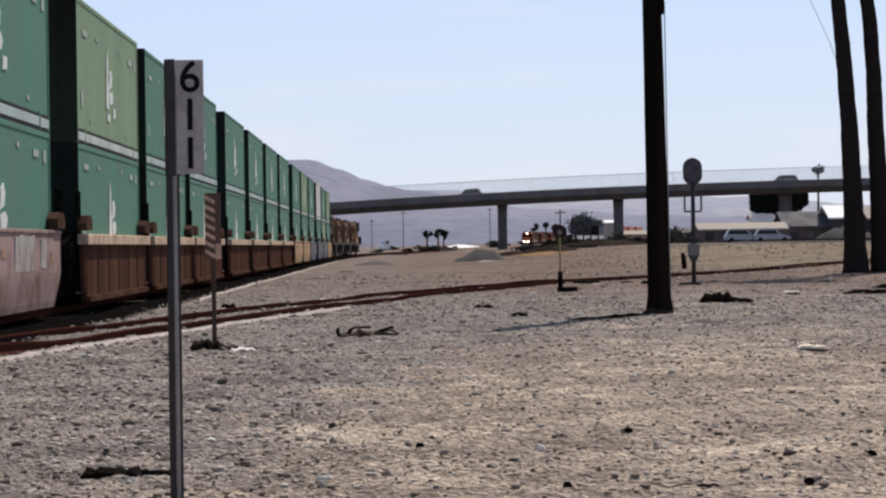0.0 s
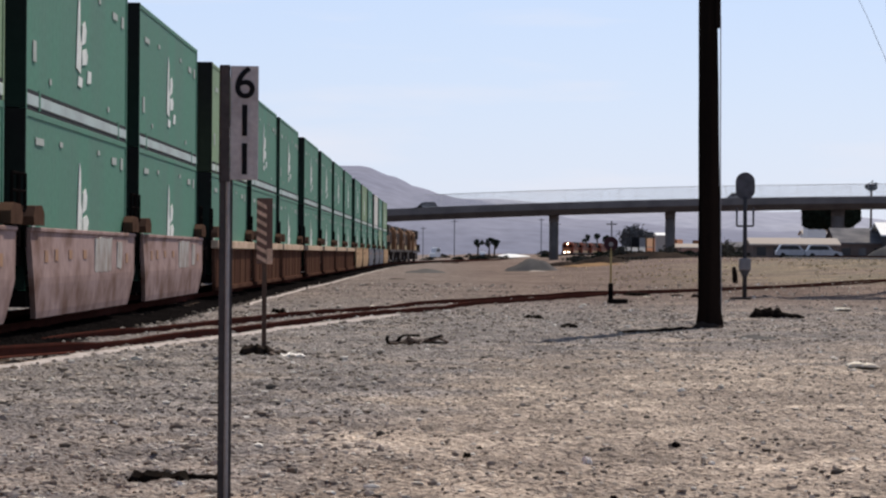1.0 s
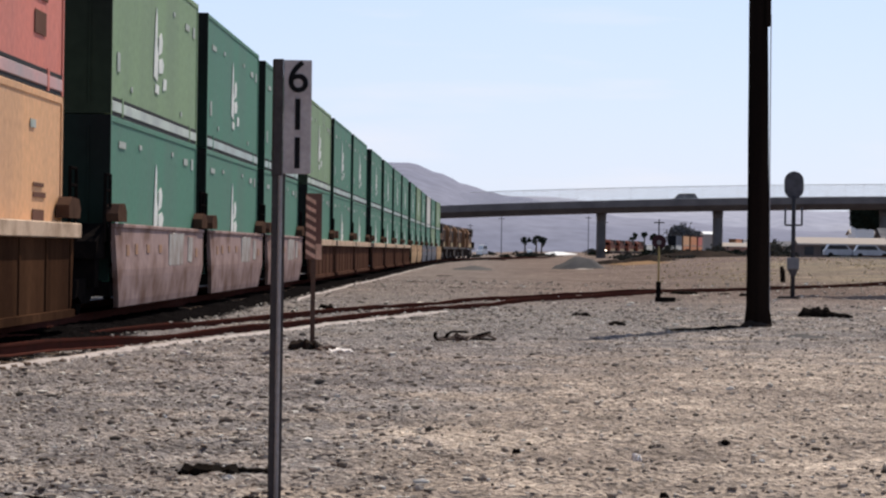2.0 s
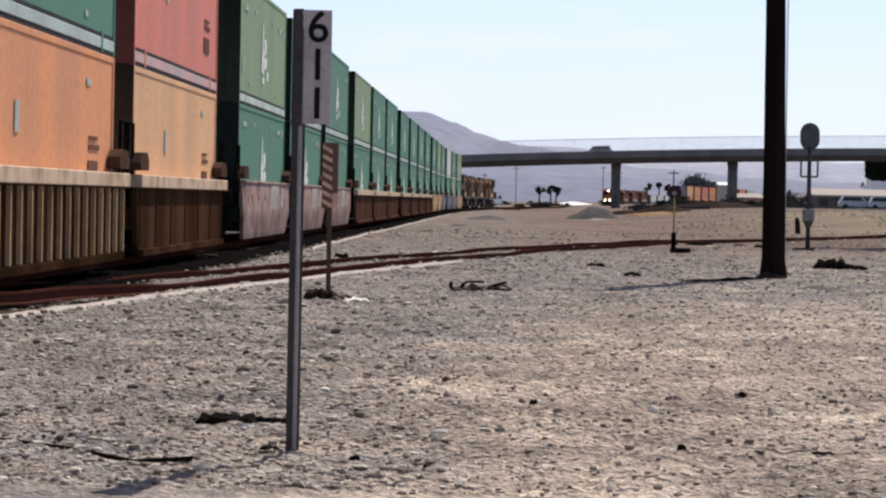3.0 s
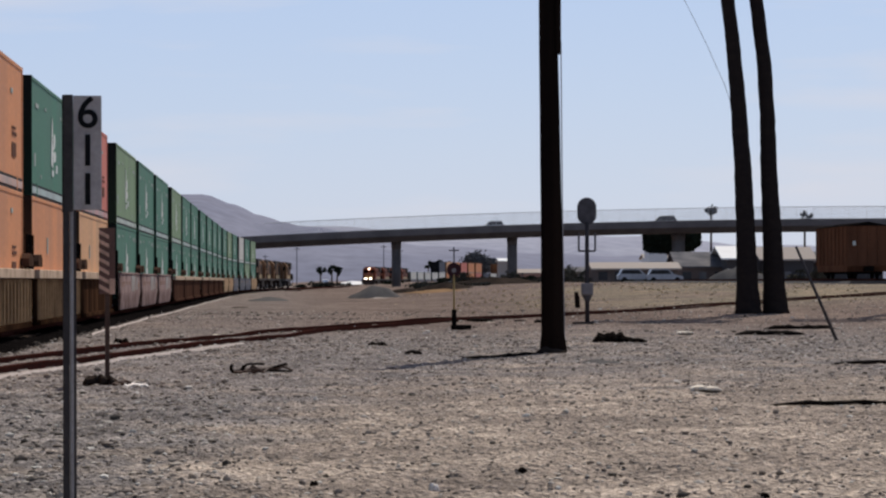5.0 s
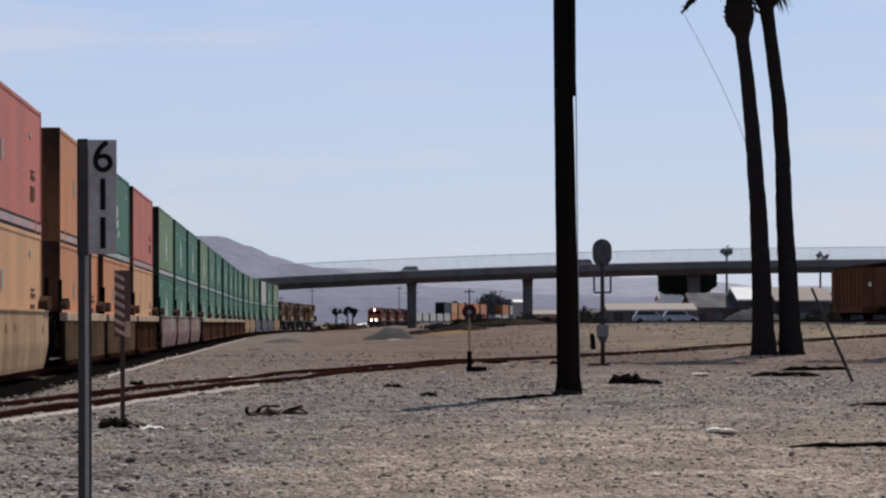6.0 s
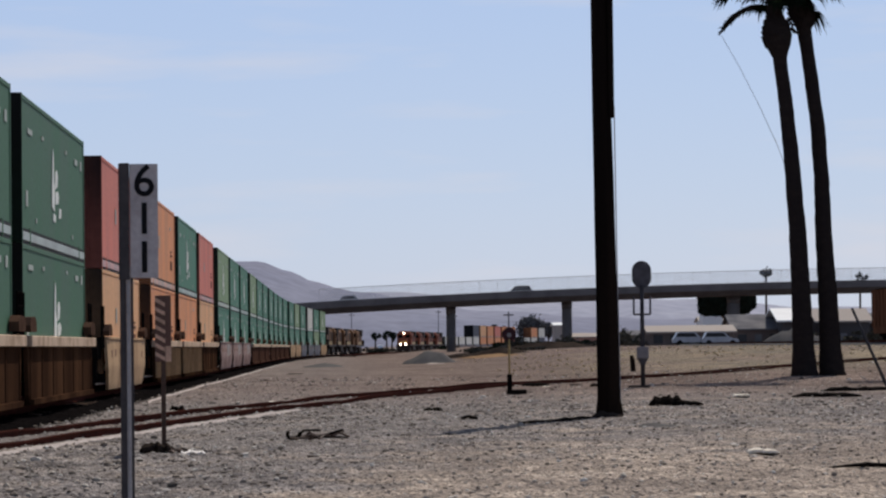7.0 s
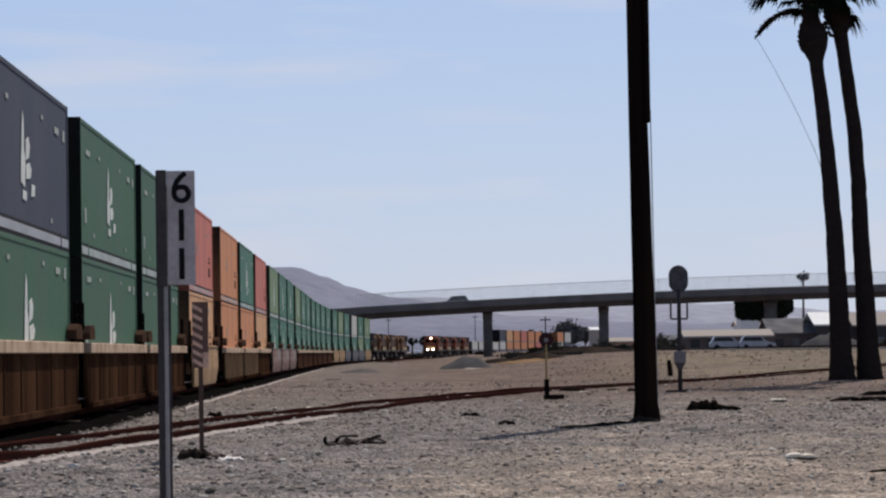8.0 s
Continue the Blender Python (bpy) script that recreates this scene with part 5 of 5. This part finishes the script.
def heap(name, label, x, y, wide, deep, tall, mat):
    """A lumpy mound of loose material with an uneven edge."""
    bm = bmesh.new()
    n, rings = 40, 9
    z0 = ground_height(x, y)
    loops = []
    for k in range(rings + 1):
        f = k / rings
        loop = []
        for i in range(n):
            a = 2 * math.pi * i / n
            edge = 1 + 0.22 * noise.noise((math.cos(a) * 1.7 + x, math.sin(a) * 1.7, y))
            px, py = wide / 2 * (1 - f) * edge * math.cos(a), deep / 2 * (1 - f) * edge * math.sin(a)
            up = tall * (1 - (1 - f) ** 1.6) * (1 + 0.3 * noise.noise((px * 0.9, py * 0.5, x))) + 0.06 * noise.noise((px * 4, py * 4, 1))
            loop.append(bm.verts.new((px, py, up - 0.15)))
        loops.append(loop)
    for a, b in zip(loops, loops[1:]):
        for i in range(n):
            bm.faces.new((a[i], a[(i + 1) % n], b[(i + 1) % n], b[i]))
    bmesh.ops.remove_doubles(bm, verts=bm.verts, dist=0.001)
    ob = solid(name, bm, mat, label, "heap", smooth=True)
    return put(ob, x, y, z0)


heap("gravel_mound", "conical heap of grey gravel", 7.8, 262, 5.4, 6, 1.25, heap_gravel)
heap("gravel_mound", "low grey gravel heap beside the main track", -1.5, 235, 4.5, 10, 0.45, heap_gravel)
heap("earth_mound", "long low heap of dark soil", 17.6, 330, 8.0, 10, 0.85, dark_soil)
heap("earth_mound", "ragged heap of dark soil and rubble", 12.9, 325, 5.0, 6, 0.6, dark_soil)
heap("earth_mound", "bank of ochre soil", 16.0, 300, 9.5, 12, 0.4, ochre_soil)
heap("earth_mound", "low bank of dark soil under the bridge", 27.0, 380, 15.0, 12, 1.0, dark_soil)
heap("rubble_mound", "grey heap of rubble beyond the yard", 53.5, 350, 9, 8, 2.0, heap_gravel)
# White mound added in place of a flat pale patch.
heap("white_mound", "low spread white mound", 17.6, 800, 13.5, 18, 1.05, roof_white)
heap("gravel_mound", "flat pale spill of gravel before the heap", 8.1, 254, 4.2, 5, 0.2, roof_pale)
heap("earth_mound", "low patch of dark scrubby soil", -3.6, 141, 2.6, 9, 0.16, dark_soil)
heap("earth_mound", "low patch of dark scrubby soil", -2.9, 176, 2.2, 9, 0.2, dark_soil)
heap("earth_mound", "dark soil heaped round the pole's foot", 5.67, 63.6, 1.05, 1.1, 0.34, dark_soil)
heap("gravel_mound", "scuffed low patch of darker gravel", 5.8, 54.6, 1.6, 3.2, 0.22, heap_gravel)

grass_dry = paint("dry_grass", (0.48, 0.37, 0.22), 0.9, 0, (0.36, 0.28, 0.17), 0.6, 0.3, 4, 0, 1, (0.6, 0.46, 0.27))
blades = []
for k in range(5000):
    y = random.uniform(125, 330)
    x = y * random.uniform(0.03, 0.2)
    thick = 0.7 * smooth_step(125, 190, y) * smooth_step(0.03, 0.09, x / y) * (0.35 + noise.noise((x * 0.12, y * 0.04, 7)))
    if random.random() > thick:
        continue
    z, s = ground_height(x, y), random.uniform(0.03, 0.13)
    a = random.uniform(0, 3.14)
    dx, dy = 0.16 * math.cos(a), 0.16 * math.sin(a)
    blades.append(((x - dx, y - dy, z - 0.02), (x + dx, y + dy, z - 0.02), (x + random.uniform(-0.1, 0.1), y, z + s)))
mesh = bpy.data.meshes.new("dry_grass")
mesh.from_pydata([v for b in blades for v in b], [], [(3 * i, 3 * i + 1, 3 * i + 2) for i in range(len(blades))])
mesh.materials.append(grass_dry)
tagged(new("dry_grass", mesh), "sparse golden dry grass tufts", "grass", kind="stuff")

# ---- old boxcar on the right-hand track ----
box_brown = paint("boxcar_brown", (0.15, 0.066, 0.038), 0.8, 0, (0.075, 0.036, 0.022), 0.6, 0.7, 8, 0.1, 0.3)


def boxcar(x, y, z):
    b = thing("boxcar", "old rust-brown boxcar parked beyond the palms", "rail car", "", pose(x, y, z))
    bm = bmesh.new()
    prism(bm, [(-5.6, 0.48), (5.6, 0.48), (6, 0.9), (6, 3.65), (-6, 3.65), (-6, 0.9)], 0, -1.45, 1.45)
    body = part("body", bm, box_brown, b, bevel=0.04)
    bm = bmesh.new()
    prism(bm, [(-1.55, 3.655), (1.55, 3.655), (0, 3.95)], 1, -6.1, 6.1)
    part("roof", bm, grime, b)
    for k in range(9):
        for sx in (-1, 1):
            bm = bmesh.new()
            box(bm, *sorted((sx * 1.453, sx * 1.53)), -5.9 + 1.475 * k - 0.06, -5.9 + 1.475 * k + 0.06, 0.95, 3.6)
            part("rib", bm, box_brown, body)
    for k in range(5):
        bm = bmesh.new()
        box(bm, -1.4 + 0.7 * k - 0.05, -1.4 + 0.7 * k + 0.05, -6.08, -6.003, 0.95, 3.6)
        part("end_rib", bm, box_brown, body)
    bm = bmesh.new()
    box(bm, -1.1, -0.9, -6.1, -6.005, 2.3, 2.6)
    part("placard", bm, logo_white, body, "small white placard")
    bm = bmesh.new()
    box(bm, -0.3, 0.3, -6.5, 6.5, 0.5, 0.85)
    part("centre_sill", bm, grime, b)
    for y in (-4.3, 4.3):
        for name, bm in truck():
            bmesh.ops.translate(bm, verts=bm.verts, vec=(0, y, 0))
            part(name, bm, grime, b)
    return b


YARD_RAIL = 1.6
boxcar(40.1, 209.5, YARD_RAIL)
bm = bmesh.new()
prism(bm, [(35.5, 0.2), (37.5, 1.42), (42.0, 1.42), (44.0, 0.2)], 1, 196, 330)
solid("yard_embankment", bm, heap_gravel, "low gravel bank under the yard track", "ground", kind="structure")
lay_track("yard_track", "rusty yard track under the old boxcar", lambda y: 40.1, 197, 320, 20, lambda x, y: YARD_RAIL, 235)


# ---- ballast edge of the spur, coloured pale as if sunlit ----
# Sunlight on the ballast shoulders is put into this paler colour.
sunlit_stone = paint("sunlit_ballast", (0.42, 0.365, 0.335), 0.95, 0, (0.24, 0.205, 0.19), 0.6, 3, 25, 0.5)
bm = bmesh.new()
rings = []
for k in range(190):
    y = 30 + 0.245 * k
    x = siding(y) + 1.22 + 0.03 * noise.noise((y * 0.4, 0, 5))
    w, h = 0.10 + 0.02 * noise.noise((y * 0.7, 2, 5)), (0.05 + 0.02 * noise.noise((y * 1.3, 4, 5))) * (1 - smooth_step(70, 76, y))
    z = sum(ground_height(x + dx, y + dy) for dx in (-0.2, 0, 0.2) for dy in (-0.6, -0.3, 0, 0.3, 0.6)) / 15
    rings.append([bm.verts.new(p) for p in ((x - w, y, z - 0.05), (x - w * 0.5, y, z + h), (x + w * 0.4, y, z + h * 0.9), (x + w, y, z - 0.05))])
for a, b in zip(rings, rings[1:]):
    for i in range(3):
        bm.faces.new((a[i], a[i + 1], b[i + 1], b[i]))
solid("ballast_edge", bm, sunlit_stone, "low ballast edge along the spur track, coloured pale as if sunlit", "ballast", kind="structure", smooth=True)

bm = bmesh.new()
rings = []
for k in range(235):
    y = 88 + 0.9 * k
    x = main_track(y)[0] + 2.32 + 0.04 * noise.noise((y * 0.5, 0, 15))
    w, h = 0.07 + 0.02 * noise.noise((y * 0.4, 2, 5)), 0.045 + 0.02 * noise.noise((y * 0.7, 4, 5))
    z = ground_height(x, y)
    rings.append([bm.verts.new(p) for p in ((x - w, y, z - 0.05), (x - w * 0.4, y, z + h), (x + w * 0.3, y, z + h * 0.9), (x + w, y, z - 0.05))])
for a, b in zip(rings, rings[1:]):
    for i in range(3):
        bm.faces.new((a[i], a[i + 1], b[i + 1], b[i]))
solid("ballast_shoulder", bm, sunlit_stone, "ballast shoulder along the main track, coloured pale as if sunlit", "ballast", kind="structure", smooth=True)


# ---- loose stones ----
def stone_material():
    mat = bpy.data.materials.new("loose_stone")
    mat.use_nodes = True
    nodes, links = mat.node_tree.nodes, mat.node_tree.links
    shader = nodes["Principled BSDF"]
    shader.inputs["Roughness"].default_value, shader.inputs["Specular IOR Level"].default_value = 0.9, 0.1
    geometry, ramp, grain, place = (nodes.new("ShaderNodeNewGeometry"), nodes.new("ShaderNodeValToRGB"), nodes.new("ShaderNodeTexNoise"),
                                    nodes.new("ShaderNodeTexCoord"))
    stops = ramp.color_ramp.elements
    stops[0].position, stops[0].color = 0.0, (0.10, 0.085, 0.072, 1)
    stops[1].position, stops[1].color = 1.0, (0.9, 0.84, 0.76, 1)
    for at, c in ((0.12, (0.22, 0.18, 0.15)), (0.4, (0.36, 0.295, 0.245)), (0.7, (0.54, 0.46, 0.385)), (0.9, (0.76, 0.68, 0.59))):
        stops.new(at).color = (*c, 1)
    grain.inputs["Scale"].default_value = 45
    links.new(geometry.outputs["Random Per Island"], ramp.inputs[0]), links.new(place.outputs["Object"], grain.inputs[0])
    mix = nodes.new("ShaderNodeMix")
    mix.data_type, mix.blend_type = "RGBA", "MULTIPLY"
    mix.inputs[0].default_value = 0.6
    links.new(ramp.outputs[0], mix.inputs[6]), links.new(grain.outputs[0], mix.inputs[7])
    links.new(mix.outputs[2], shader.inputs["Base Color"])
    return mat


def scatter(name, label, count, near, far, small, large, seed, grow=0.0, near_bias=0.0, span=(-0.205, 0.235)):
    """Angular stones strewn over the yard, one mesh."""
    rng = np.random.default_rng(seed)
    bm = bmesh.new()
    bmesh.ops.create_icosphere(bm, subdivisions=1, radius=1)
    unit = np.array([v.co[:] for v in bm.verts])
    tris = np.array([[v.index for v in f.verts] for f in bm.faces])
    bm.free()
    thick = round(count * near_bias)
    ys = np.concatenate((rng.uniform(near, far, count - thick), 1 / rng.uniform(1 / far, 1 / near, thick)))
    xs = ys * rng.uniform(*span, count)
    keep = np.array([abs(x - main_track(y)[0]) > 1.9 for x, y in zip(xs, ys)])
    xs, ys = xs[keep], ys[keep]
    verts = []
    for x, y in zip(xs, ys):
        r = (small + (large - small) * rng.random() ** 3) * (1 + grow * (y - near) / (far - near))
        a = rng.uniform(0, 6.28)
        v = unit * rng.uniform(0.65, 1.2, (12, 1)) * (r * rng.uniform(0.8, 1.6), r * rng.uniform(0.7, 1.1), r * rng.uniform(0.35, 0.8))
        c, s = math.cos(a), math.sin(a)
        verts.append(np.stack((v[:, 0] * c - v[:, 1] * s + x, v[:, 0] * s + v[:, 1] * c + y, v[:, 2] + ground_height(x, y) + r * 0.15), 1))
    verts = np.concatenate(verts)
    faces = (tris[None] + 12 * np.arange(len(xs))[:, None, None]).reshape(-1, 3)
    mesh = bpy.data.meshes.new(name)
    mesh.from_pydata(verts.tolist(), [], faces.tolist())
    mesh.materials.append(STONE)
    return tagged(new(name, mesh), label, "gravel", kind="stuff")


STONE = stone_material()
scatter("pebbles", "loose grey and tan pebbles in the dirt", 26000, 15.5, 80, 0.007, 0.024, 1, 1.4)
scatter("ballast_stones", "loose ballast stones across the yard", 7000, 60, 150, 0.015, 0.06, 2, 0.6)
scatter("clods", "knobbly clods and larger ballast stones in the dirt", 4200, 15.5, 90, 0.012, 0.034, 3, 2.2, 0.6)
scatter("ballast_lumps", "pale crushed ballast beside the spur track", 3000, 15.5, 48, 0.016, 0.042, 5, 0.9, 0.5, (-0.205, -0.02))

# ---- scraps on the ground ----
charred = paint("charred_wood", (0.010, 0.008, 0.007), 0.9, 0, (0.025, 0.02, 0.016), 0.6, 6, 30, 0.6)
bleached = paint("bleached_wood", (0.78, 0.70, 0.59), 0.8, 0, (0.5, 0.42, 0.34), 0.5, 6, 30, 0.3)
paper_white = paint("torn_paper", (0.85, 0.8, 0.76), 0.8, 0, (0.5, 0.42, 0.38), 0.5, 4)


def splinter(name, label, category, x, y, turn, length, wide, tall, mat, seed):
    """A broken, uneven length of timber lying on the ground."""
    rng = random.Random(seed)
    bm = bmesh.new()
    loops = []
    n = 12
    for k in range(n + 1):
        f = k / n
        taper = min(1, 6 * f + 0.25, 5 * (1 - f) + 0.15) * rng.uniform(0.75, 1.15)
        cx, cy = (f - 0.5) * length, rng.uniform(-0.1, 0.1) * wide
        loops.append([bm.verts.new((cx, cy + wide / 2 * taper * math.cos(a), max(-0.02, tall * 0.5 * taper * (1 + math.sin(a)) + rng.uniform(-0.1, 0.1) * tall)))
                      for a in np.linspace(0, 2 * math.pi, 8)[:-1]])
    for a, b in zip(loops, loops[1:]):
        for i in range(7):
            bm.faces.new((a[i], a[(i + 1) % 7], b[(i + 1) % 7], b[i]))
    bm.faces.new(loops[0][::-1]), bm.faces.new(loops[-1])
    return put(solid(name, bm, mat, label, category), x, y, ground_height(x, y) - 0.005, 0, 0, turn)


splinter("charred_timber", "charred broken timber lying on gravel", "timber", -1.9, 20.1, -6, 0.5, 0.28, 0.085, charred, 1)
splinter("charred_timber", "thin charred stick lying on gravel", "timber", -1.62, 20.1, -4, 0.34, 0.08, 0.04, charred, 2)
splinter("charred_timber", "short charred scrap beside the milepost", "timber", -1.44, 17.9, 3, 0.13, 0.12, 0.025, charred, 3)
splinter("dark_log", "dark rotten log tapering to one end on the dirt", "log", 8.0, 73.5, -6, 0.9, 0.5, 0.25, charred, 21)
splinter("dark_log", "thin end of a dark rotten log", "log", 8.42, 73.3, -9, 0.95, 0.4, 0.14, charred, 14)
# Dark strip added along the pole's shadow to make it stronger.
splinter("pole_shadow_strip", "dark strip standing in for the pole's shadow", "timber", 4.5, 60.6, 66, 6.0, 0.13, 0.085, charred, 15)
splinter("dark_scrap", "flat dark scrap on the gravel", "scrap", 2.15, 71.5, 0, 0.5, 0.5, 0.10, charred, 5)
splinter("dark_scrap", "dark lump beside the spur track", "scrap", -4.2, 75.0, 0, 0.4, 0.5, 0.14, charred, 6)
splinter("dark_scrap", "dark lump of old timber near the spur", "scrap", 7.1, 110, 0, 1.1, 1.2, 0.14, charred, 7)
splinter("pale_plank", "short bleached plank lying on dirt", "plank", 5.78, 41.0, 4, 0.50, 0.35, 0.08, bleached, 8)
splinter("pale_plank", "pale splintered scrap beside the log", "plank", 11.2, 83.5, 10, 0.5, 0.5, 0.10, bleached, 9)
splinter("torn_sheet", "crumpled pale sheet beside the marker", "litter", -2.26, 44.0, 6, 0.46, 0.4, 0.09, paper_white, 10)
splinter("rubble_lump", "pile of dark stones at the marker's foot", "stones", -2.78, 44.3, 4, 0.55, 0.5, 0.15, dark_soil, 11)
splinter("rusty_lump", "rusty lump beside the marker", "stones", -2.48, 44.1, 30, 0.3, 0.4, 0.08, rust_post, 12)
# Low dark bars laid where cast shadows streak the dirt.
for x, y, turn, length, wide, tall in ((7.3, 36.2, 3, 2.8, 0.16, 0.07), (11.2, 53.5, 3, 2.6, 0.2, 0.08), (13.4, 82.0, 4, 2.0, 0.4, 0.12), (16.0, 92.0, 6, 2.4, 0.6, 0.14),
                                       (1.9, 18.6, 2, 0.36, 0.07, 0.03), (14.5, 62.0, 3, 2.0, 0.25, 0.08)):
    splinter("shadow_bar", "dark bar on the dirt standing in for a cast shadow", "timber", x, y, turn, length, wide, tall, charred, int(x * 10))
for k, (x, y) in enumerate(((0.2, 22.6), (0.3, 23.3), (-0.9, 17.4), (1.9, 24.0), (-0.45, 16.9), (1.1, 18.7), (3.4, 21.0), (2.6, 18.5))):
    splinter("dark_stone", "dark stone lying in the dirt", "stone", x, y, 40 * k, random.uniform(0.05, 0.085), 0.06, 0.05, charred, 40 + k)
splinter("white_stone", "small white stone lying in the dirt", "stone", 1.09, 22.1, 15, 0.085, 0.08, 0.07, paper_white, 60)

buried_cable = thing("ground_cable", "black cable half buried in the gravel", "cable")
for (xa, ya), (xb, yb) in (((-3.6, 19.1), (-3.17, 18.46)), ((-3.17, 18.46), (-2.63, 17.68)), ((-2.63, 17.68), (-2.15, 16.99)), ((-2.15, 16.99), (-1.8, 16.9))):
    bm = bmesh.new()
    rod(bm, (xa, ya, ground_height(xa, ya) + 0.012), (xb, yb, ground_height(xb, yb) + 0.012), 0.014, sides=8)
    part("cable_length", bm, charred, buried_cable)

# tangle of wire and branch
tangle = thing("wire_tangle", "tangle of rusty wire and dry branches", "debris", m=pose(-0.7, 50.2, 0))
bm = bmesh.new()
bent_rod(bm, [Vector((-0.16 + 0.11 * math.cos(a), 0.05 * math.sin(2 * a), 0.09 + 0.08 * math.sin(a))) for a in np.linspace(2.5, 6.6, 12)], 0.03)
part("coil", bm, charred, tangle, "dark bent length of wire rope")
for k in range(9):
    rng = random.Random(k)
    bm = bmesh.new()
    p = Vector((rng.uniform(-0.3, 0.1), rng.uniform(-0.2, 0.2), 0.03))
    for _ in range(5):
        q = p + Vector((rng.uniform(0.02, 0.24), rng.uniform(-0.2, 0.2), 0))
        q.z = min(0.16, max(0.02, p.z + rng.uniform(-0.06, 0.07)))
        rod(bm, p, q, 0.02, sides=5)
        p = q
    part("branch", bm, charred if k % 3 == 0 else rust_post, tangle)

# small scraps strewn along the spur
for k in range(9):
    y = random.uniform(56, 118)
    x = min(siding(y) + random.uniform(-1.5, 7), 0.15 * y)
    splinter("wood_scrap", "small dark scrap of old wood on gravel" if k % 4 else "small pale scrap of bleached wood on gravel", "scrap", x, y, random.uniform(-20, 20),
             random.uniform(0.2, 0.6), random.uniform(0.2, 0.5), random.uniform(0.04, 0.1), charred if k % 4 else bleached, 100 + k)


# ---- what moves ----
def along(line, s, z, back):
    x, slope = line(s)
    return pose(x, s, z, 0, 0, -math.degrees(math.atan(slope)) + (180 if back else 0))


def motions():
    for ob, s, line, speed, z, back in MOVERS:
        walk(ob, [(t, along(line, s + speed * t, z, back)) for t in (0.0, 1.0, 2.0, 3.0, 4.0, 5.0, 6.0, 7.0, 8.0)])
    for ob, x, speed in BRIDGE_CARS:
        rows = []
        for t in (0.0, 1.0, 2.0, 3.0, 4.0, 5.0, 6.0, 7.0, 8.0):
            x1 = x + speed * t
            rise = math.degrees(math.atan(deck_height(x1 + 0.5) - deck_height(x1 - 0.5)))
            rows.append((t, pose(x1, OVERPASS_Y + 2.5, deck_height(x1) + 1.255, 0, -rise, 0)))
        walk(ob, rows)


motions()
